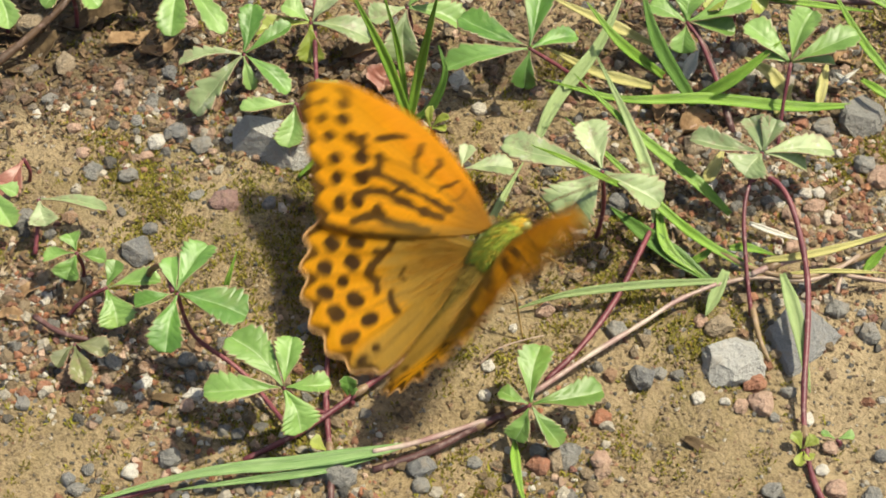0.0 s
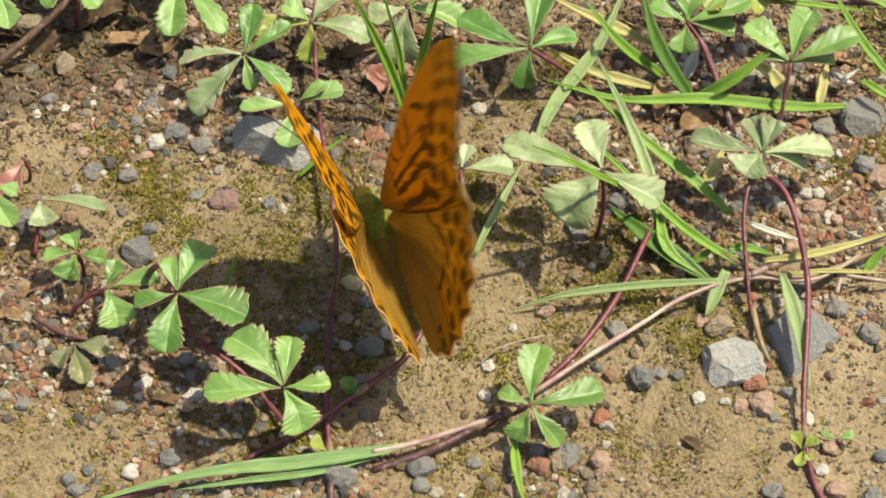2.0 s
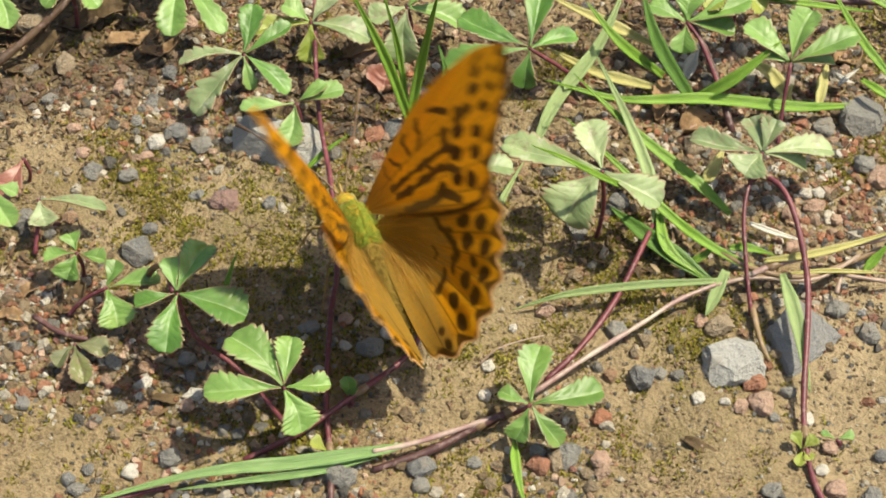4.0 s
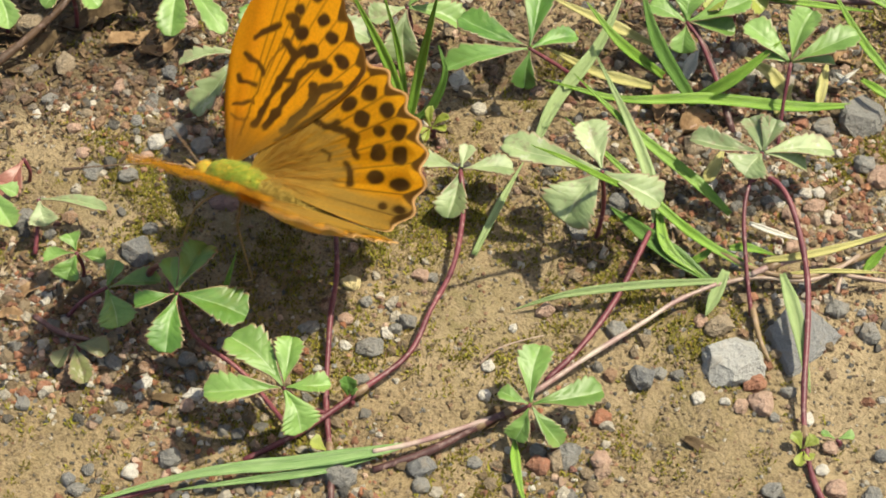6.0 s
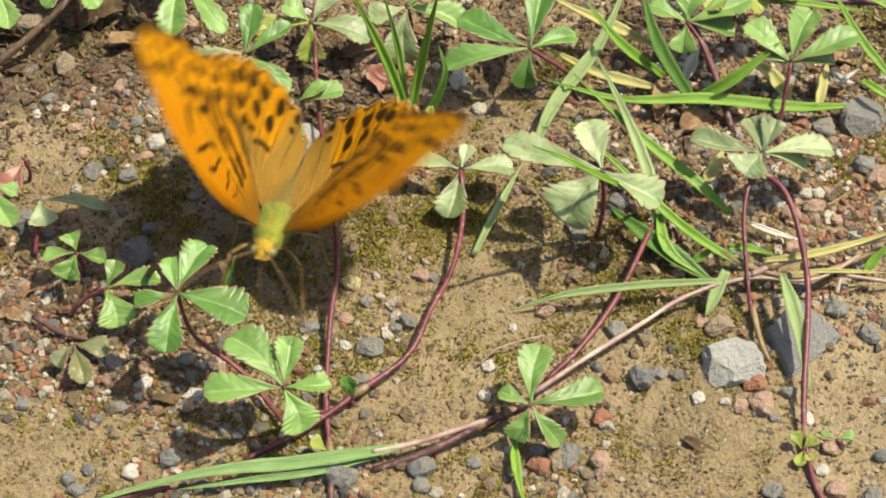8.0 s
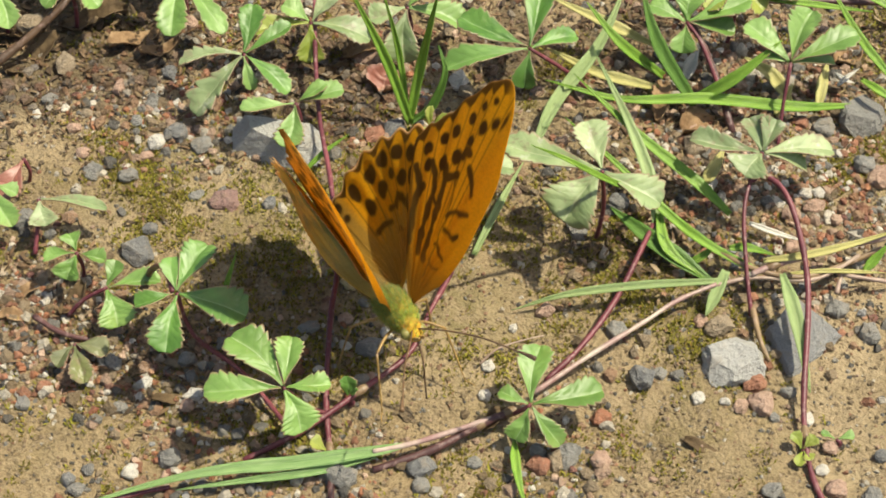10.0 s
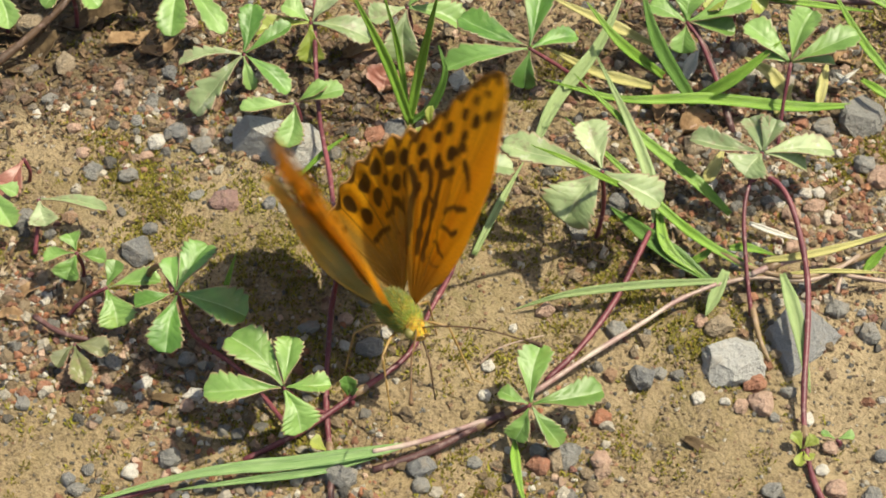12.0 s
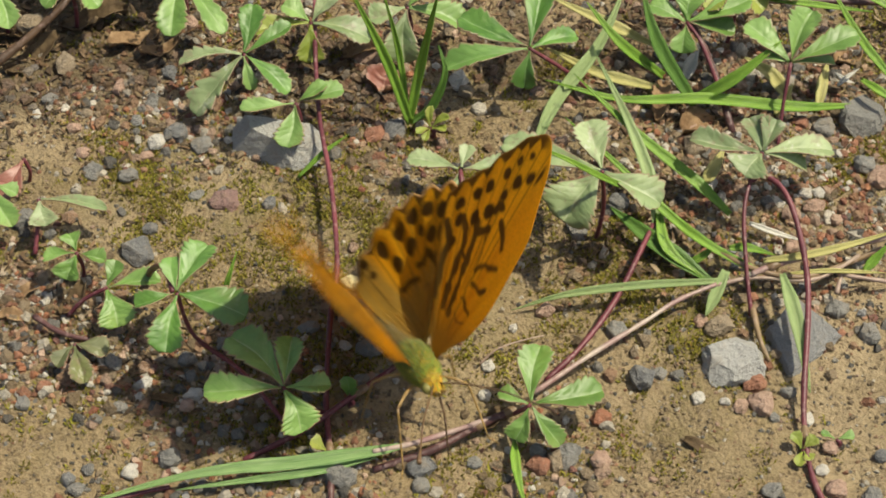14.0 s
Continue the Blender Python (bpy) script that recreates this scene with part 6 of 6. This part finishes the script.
def motions():
    walk(fly, [
        (0, at(7.2, -8.9, 10.7, 46.5, 18.0, -1.2)),
        (0.1, at(5.7, -9.8, 10.2, 58.6, 15.7, -0.7)),
        (0.2, at(5.4, -10.5, 9.8, 67.6, 13.7, 0.2)),
        (0.3, at(3.9, -10.3, 9.9, 80.6, 8.8, 0.9)),
        (0.4, at(1.6, -9.1, 10.4, 87.8, 1.4, 1.4)),
        (0.5, at(-0.6, -8.8, 10.0, 89.0, 1.4, 1.7)),
        (0.6, at(-3.1, -8.8, 10.2, 100.1, 2.6, 1.6)),
        (0.7, at(-4.7, -9.3, 10.3, 108.3, 2.0, 1.5)),
        (0.8, at(-5.4, -8.5, 10.9, 110.3, 2.8, 1.3)),
        (0.9, at(-4.4, -7.7, 10.9, 112.0, 6.1, 1.3)),
        (1, at(-2.9, -7.0, 10.8, 111.3, 11.0, 1.5)),
        (1.1, at(-3.3, -7.8, 10.4, 114.0, 14.0, 1.6)),
        (1.2, at(-4.1, -8.4, 10.2, 112.0, 10.3, 1.8)),
        (1.3, at(-4.3, -9.0, 10.1, 112.7, 7.1, 1.9)),
        (1.4, at(-4.5, -8.9, 9.7, 113.2, 7.1, 1.8)),
        (1.5, at(-5.3, -8.0, 9.6, 115.2, 9.2, 1.5)),
        (1.6, at(-5.3, -6.8, 10.2, 118.7, 11.6, 2.0)),
        (1.7, at(-6.9, -6.3, 10.6, 116.3, 7.2, 2.6)),
        (1.8, at(-8.6, -5.4, 11.3, 113.5, 3.2, 2.6)),
        (1.9, at(-9.3, -4.7, 11.1, 110.4, 2.5, 2.3)),
        (2, at(-9.7, -4.0, 10.6, 109.3, 3.0, 2.2)),
        (2.1, at(-9.5, -4.1, 10.4, 108.0, 5.1, 2.6)),
        (2.2, at(-9.1, -4.4, 10.5, 108.5, 4.4, 3.0)),
        (2.3, at(-9.0, -4.6, 10.2, 109.0, 4.8, 3.0)),
        (2.4, at(-9.5, -4.4, 10.3, 110.0, 4.3, 2.9)),
        (2.5, at(-9.5, -4.4, 10.1, 109.6, 4.4, 3.1)),
        (2.6, at(-9.9, -4.3, 9.7, 112.1, 6.0, 3.9)),
        (2.7, at(-10.0, -4.1, 9.4, 113.0, 8.4, 4.4)),
        (2.8, at(-10.0, -3.7, 9.5, 112.1, 11.2, 4.3)),
        (2.9, at(-9.8, -3.6, 9.5, 111.0, 11.7, 4.0)),
        (3, at(-9.4, -4.2, 9.2, 110.2, 9.3, 3.9)),
        (3.2, at(-8.8, -6.5, 9.1, 111.5, 4.5, 4.2)),
        (4.2, at(-13.5, -3.0, 10.0, 117, 4, 5)),
        (4.8, at(-20.0, 2.0, 11.2, 128, 2, 6)),
        (5.3, at(-24.2, 4.1, 11.6, 136.0, 1.9, 7.2)),
        (5.4, at(-23.0, 4.6, 11.6, 132.6, 0.6, 5.8)),
        (5.5, at(-22.4, 5.4, 12.2, 136.7, 0.5, 4.9)),
        (5.6, at(-22.5, 5.6, 12.1, 138.6, 4.0, 4.2)),
        (5.7, at(-24.7, 5.3, 12.4, 142.1, 3.0, 3.5)),
        (5.8, at(-27.0, 4.3, 12.3, 148.6, 1.2, 2.6)),
        (5.9, at(-27.9, 3.0, 12.1, 153.9, 1.3, 2.2)),
        (6, at(-29.3, 2.2, 12.4, 157.6, 1.7, 2.1)),
        (6.1, at(-29.9, 1.6, 12.6, 158.8, 3.0, 2.1)),
        (6.2, at(-29.1, 1.5, 12.5, 160.3, 4.4, 2.1)),
        (6.3, at(-29.3, 1.2, 12.3, 161.3, 5.9, 2.3)),
        (6.4, at(-30.0, 1.1, 12.1, 161.0, 5.8, 2.5)),
        (6.5, at(-31.8, 0.9, 11.9, 161.0, 5.5, 2.5)),
        (6.6, at(-33.2, 1.3, 12.2, 159.5, 7.3, 2.4)),
        (6.7, at(-33.9, 1.5, 12.4, 158.9, 8.7, 2.2)),
        (6.8, at(-33.8, 1.6, 12.6, 163.2, 9.9, 2.1)),
        (6.9, at(-33.2, 1.5, 12.5, 169.0, 9.3, 2.1)),
        (7, at(-32.5, 1.4, 12.4, 176.7, 7.7, 1.8)),
        (7.1, at(-32.3, 1.4, 12.4, 178.1, 7.4, 1.6)),
        (7.2, at(-32.3, 1.3, 12.4, 180.6, 7.5, 1.3)),
        (7.3, at(-32.6, 0.6, 12.1, 183.4, 6.5, 0.8)),
        (7.4, at(-32.6, 0.6, 12.0, 184.7, 6.7, 0.3)),
        (7.5, at(-32.7, 0.9, 11.9, 186.0, 8.5, -0.0)),
        (7.6, at(-30.6, 2.1, 11.8, 224.0, 5.6, -0.1)),
        (7.7, at(-30.2, 1.5, 11.5, 250.0, 6.6, -0.4)),
        (7.8, at(-27.3, -0.4, 10.5, 253.4, 9.3, -0.9)),
        (7.9, at(-25.7, -2.5, 9.6, 252.0, 14.2, -1.1)),
        (8, at(-24.1, -3.8, 9.4, 258.8, 15.0, -1.5)),
        (8.1, at(-22.9, -4.2, 9.7, 271.2, 6.1, -2.0)),
        (8.2, at(-21.9, -4.2, 10.5, 291.3, 2.2, -2.2)),
        (8.6, at(-19.5, -6.0, 10.4, 293, 7, -2.5)),
        (9.3, at(-12.0, -14.0, 10.6, 296, 13, -3)),
        (9.9, at(-7.0, -19.0, 10.8, 298, 17, -3.5)),
        (10.3, at(-5.8, -19.8, 10.8, 298.6, 18.5, -3.8)),
        (10.4, at(-6.3, -19.5, 11.5, 298.8, 17.9, -3.9)),
        (10.5, at(-6.0, -19.9, 10.7, 300.6, 16.5, -4.2)),
        (10.6, at(-6.3, -19.8, 10.4, 299.4, 17.3, -4.1)),
        (10.7, at(-6.2, -19.8, 10.0, 299.3, 17.1, -4.0)),
        (10.8, at(-6.2, -19.8, 10.3, 300.7, 16.1, -3.9)),
        (10.9, at(-6.5, -19.7, 11.1, 299.6, 17.0, -3.7)),
        (11, at(-6.2, -19.8, 11.4, 298.5, 18.8, -3.6)),
        (11.1, at(-5.7, -20.1, 11.0, 298.9, 20.1, -3.2)),
        (11.2, at(-5.2, -19.7, 11.4, 297.3, 20.4, -2.8)),
        (11.3, at(-5.2, -19.8, 11.6, 297.2, 21.7, -2.8)),
        (11.4, at(-5.3, -20.2, 11.4, 297.7, 21.9, -3.0)),
        (11.5, at(-6.0, -20.2, 11.6, 298.1, 20.9, -3.2)),
        (11.6, at(-6.7, -20.4, 11.4, 299.4, 20.5, -3.2)),
        (11.7, at(-6.6, -20.3, 11.1, 299.9, 19.0, -3.1)),
        (11.8, at(-6.3, -20.6, 11.2, 299.9, 20.5, -3.2)),
        (11.9, at(-6.1, -20.7, 11.4, 301.2, 20.9, -3.1)),
        (12, at(-6.1, -20.5, 11.8, 301.2, 21.3, -3.1)),
        (12.1, at(-6.4, -20.6, 12.0, 302.1, 21.8, -3.0)),
        (12.2, at(-6.2, -20.5, 12.1, 302.1, 20.7, -2.8)),
        (12.3, at(-6.0, -20.0, 12.3, 297.9, 20.4, -2.8)),
        (12.4, at(-5.7, -20.5, 11.6, 295.8, 20.5, -3.0)),
        (12.5, at(-6.5, -20.5, 11.3, 298.9, 20.2, -3.4)),
        (12.6, at(-6.4, -20.8, 10.5, 305.5, 19.4, -3.9)),
        (12.7, at(-6.2, -20.9, 10.1, 304.0, 18.8, -4.1)),
        (12.8, at(-6.2, -21.0, 10.3, 305.0, 18.1, -4.0)),
        (12.9, at(-6.1, -21.1, 10.8, 302.7, 18.8, -3.5)),
        (13, at(-6.0, -20.7, 11.8, 296.9, 18.6, -2.9)),
        (13.1, at(-5.6, -21.1, 12.0, 293.5, 20.3, -2.6)),
        (13.2, at(-5.7, -21.8, 11.4, 289.4, 19.9, -2.7)),
        (13.3, at(-6.3, -22.2, 11.3, 289.3, 17.6, -2.8)),
        (13.4, at(-6.4, -22.7, 11.2, 288.8, 16.8, -3.0)),
        (13.5, at(-5.7, -23.3, 11.0, 289.2, 16.1, -3.1)),
        (13.6, at(-5.5, -23.6, 11.4, 285.1, 15.8, -2.8)),
        (13.7, at(-5.0, -24.4, 11.4, 287.6, 13.9, -2.7)),
        (13.8, at(-4.3, -26.2, 10.5, 296.4, 13.1, -3.0)),
        (13.9, at(-4.4, -26.9, 10.2, 300.0, 17.2, -3.4)),
        (14, at(-3.4, -27.9, 9.9, 296.7, 21.0, -3.8)),
    ])
    left = [(0, 18), (0.1, 37), (0.2, 75), (0.3, 63), (0.4, 58), (0.5, 68), (0.6, 71), (0.7, 59), (0.8, 47), (0.9, 68), (1, 83), (1.1, 79), (1.2, 63), (1.3, 55), (1.4, 58), (1.5, 66), (1.6, 74), (1.7, 72), (1.8, 61), (1.9, 59), (2, 69), (2.1, 68), (2.2, 56), (2.3, 49), (2.4, 43), (2.5, 39), (2.6, 48), (2.7, 56), (2.8, 67), (2.9, 71), (3, 59), (3.2, 46)]
    left += [(3.5, 70), (3.8, 44), (4.1, 70), (4.4, 42), (4.7, 66), (5, 46)]
    left += [(5.3, 54), (5.4, 58), (5.5, 53), (5.6, 54), (5.7, 64), (5.8, 64), (5.9, 62), (6, 51), (6.1, 48), (6.2, 50), (6.3, 64), (6.4, 71), (6.5, 65), (6.6, 57), (6.7, 57), (6.8, 61), (6.9, 72), (7, 69), (7.1, 70), (7.2, 71), (7.3, 70), (7.4, 68), (7.5, 65), (7.6, 68), (7.7, 62), (7.8, 54), (7.9, 61), (8, 44), (8.1, 56), (8.2, 52)]
    left += [(8.5, 40), (8.8, 62), (9.1, 36), (9.4, 62), (9.7, 36), (10, 58)]
    left += [(10.3, 48), (10.4, 39), (10.5, 36), (10.6, 33), (10.7, 33), (10.8, 36), (10.9, 39), (11, 50), (11.1, 54), (11.2, 65), (11.3, 64), (11.4, 57), (11.5, 49), (11.6, 38), (11.7, 33), (11.8, 36), (11.9, 41), (12, 57), (12.1, 64), (12.2, 63), (12.3, 61), (12.4, 56), (12.5, 44), (12.6, 27), (12.7, 27), (12.8, 26), (12.9, 36), (13, 56), (13.1, 64), (13.2, 58), (13.3, 48), (13.4, 36), (13.5, 42), (13.6, 60), (13.7, 64), (13.8, 51), (13.9, 50), (14, 54)]
    right = [(0, 56), (0.1, 56), (0.2, 72), (0.3, 63), (0.4, 54), (0.5, 75), (0.6, 75), (0.7, 58), (0.8, 59), (0.9, 70), (1, 77), (1.1, 68), (1.2, 50), (1.3, 46), (1.4, 51), (1.5, 69), (1.6, 72), (1.7, 60), (1.8, 43), (1.9, 52), (2, 75), (2.1, 69), (2.2, 54), (2.3, 47), (2.4, 32), (2.5, 30), (2.6, 30), (2.7, 37), (2.8, 61), (2.9, 62), (3, 49), (3.2, 31)]
    right += [(3.5, 66), (3.8, 34), (4.1, 68), (4.4, 36), (4.7, 66), (5, 40)]
    right += [(5.3, 38), (5.4, 60), (5.5, 54), (5.6, 47), (5.7, 48), (5.8, 63), (5.9, 57), (6, 40), (6.1, 35), (6.2, 41), (6.3, 46), (6.4, 51), (6.5, 40), (6.6, 48), (6.7, 46), (6.8, 46), (6.9, 50), (7, 52), (7.1, 50), (7.2, 51), (7.3, 44), (7.4, 46), (7.5, 51), (7.6, 76), (7.7, 72), (7.8, 72), (7.9, 68), (8, 59), (8.1, 75), (8.2, 76)]
    right += [(8.5, 56), (8.8, 76), (9.1, 54), (9.4, 76), (9.7, 54), (10, 72)]
    right += [(10.3, 64), (10.4, 55), (10.5, 55), (10.6, 51), (10.7, 50), (10.8, 54), (10.9, 57), (11, 63), (11.1, 70), (11.2, 74), (11.3, 77), (11.4, 68), (11.5, 63), (11.6, 56), (11.7, 52), (11.8, 52), (11.9, 59), (12, 71), (12.1, 82), (12.2, 78), (12.3, 74), (12.4, 64), (12.5, 59), (12.6, 55), (12.7, 50), (12.8, 54), (12.9, 55), (13, 66), (13.1, 75), (13.2, 69), (13.3, 62), (13.4, 51), (13.5, 57), (13.6, 68), (13.7, 71), (13.8, 61), (13.9, 58), (14, 62)]
    # where the wings beat fastest: seconds, and the turn in a thirtieth of a second
    for beats, quick in ((left, ((8, -5), (11.5, -4), (12, 3), (13, 3), (13.5, 6))), (right, ((0, 7), (0.5, 9), (1.5, 5), (2, 4), (8, -5), (12, 5), (13, 4), (14, 9)))):
        for t, turn in quick:
            k = next(i for i, b in enumerate(beats) if b[0] == t)
            beats[k:k + 1] = [b for b in ((t - 1 / 30, beats[k][1] - turn), beats[k], (t + 1 / 30, beats[k][1] + turn)) if 0 <= b[0] <= 14]
    for side, beats in ((1, left), (-1, right)):
        for kind, ahead, lift, less in (("fore", 2.0, 1.32, 0), ("hind", -1.0, 1.15, 3)):
            walk(wings[kind, side], [(t, pose(ahead * MM, side * 1.3 * MM, lift * MM, side * (deg - less))) for t, deg in beats])


motions()
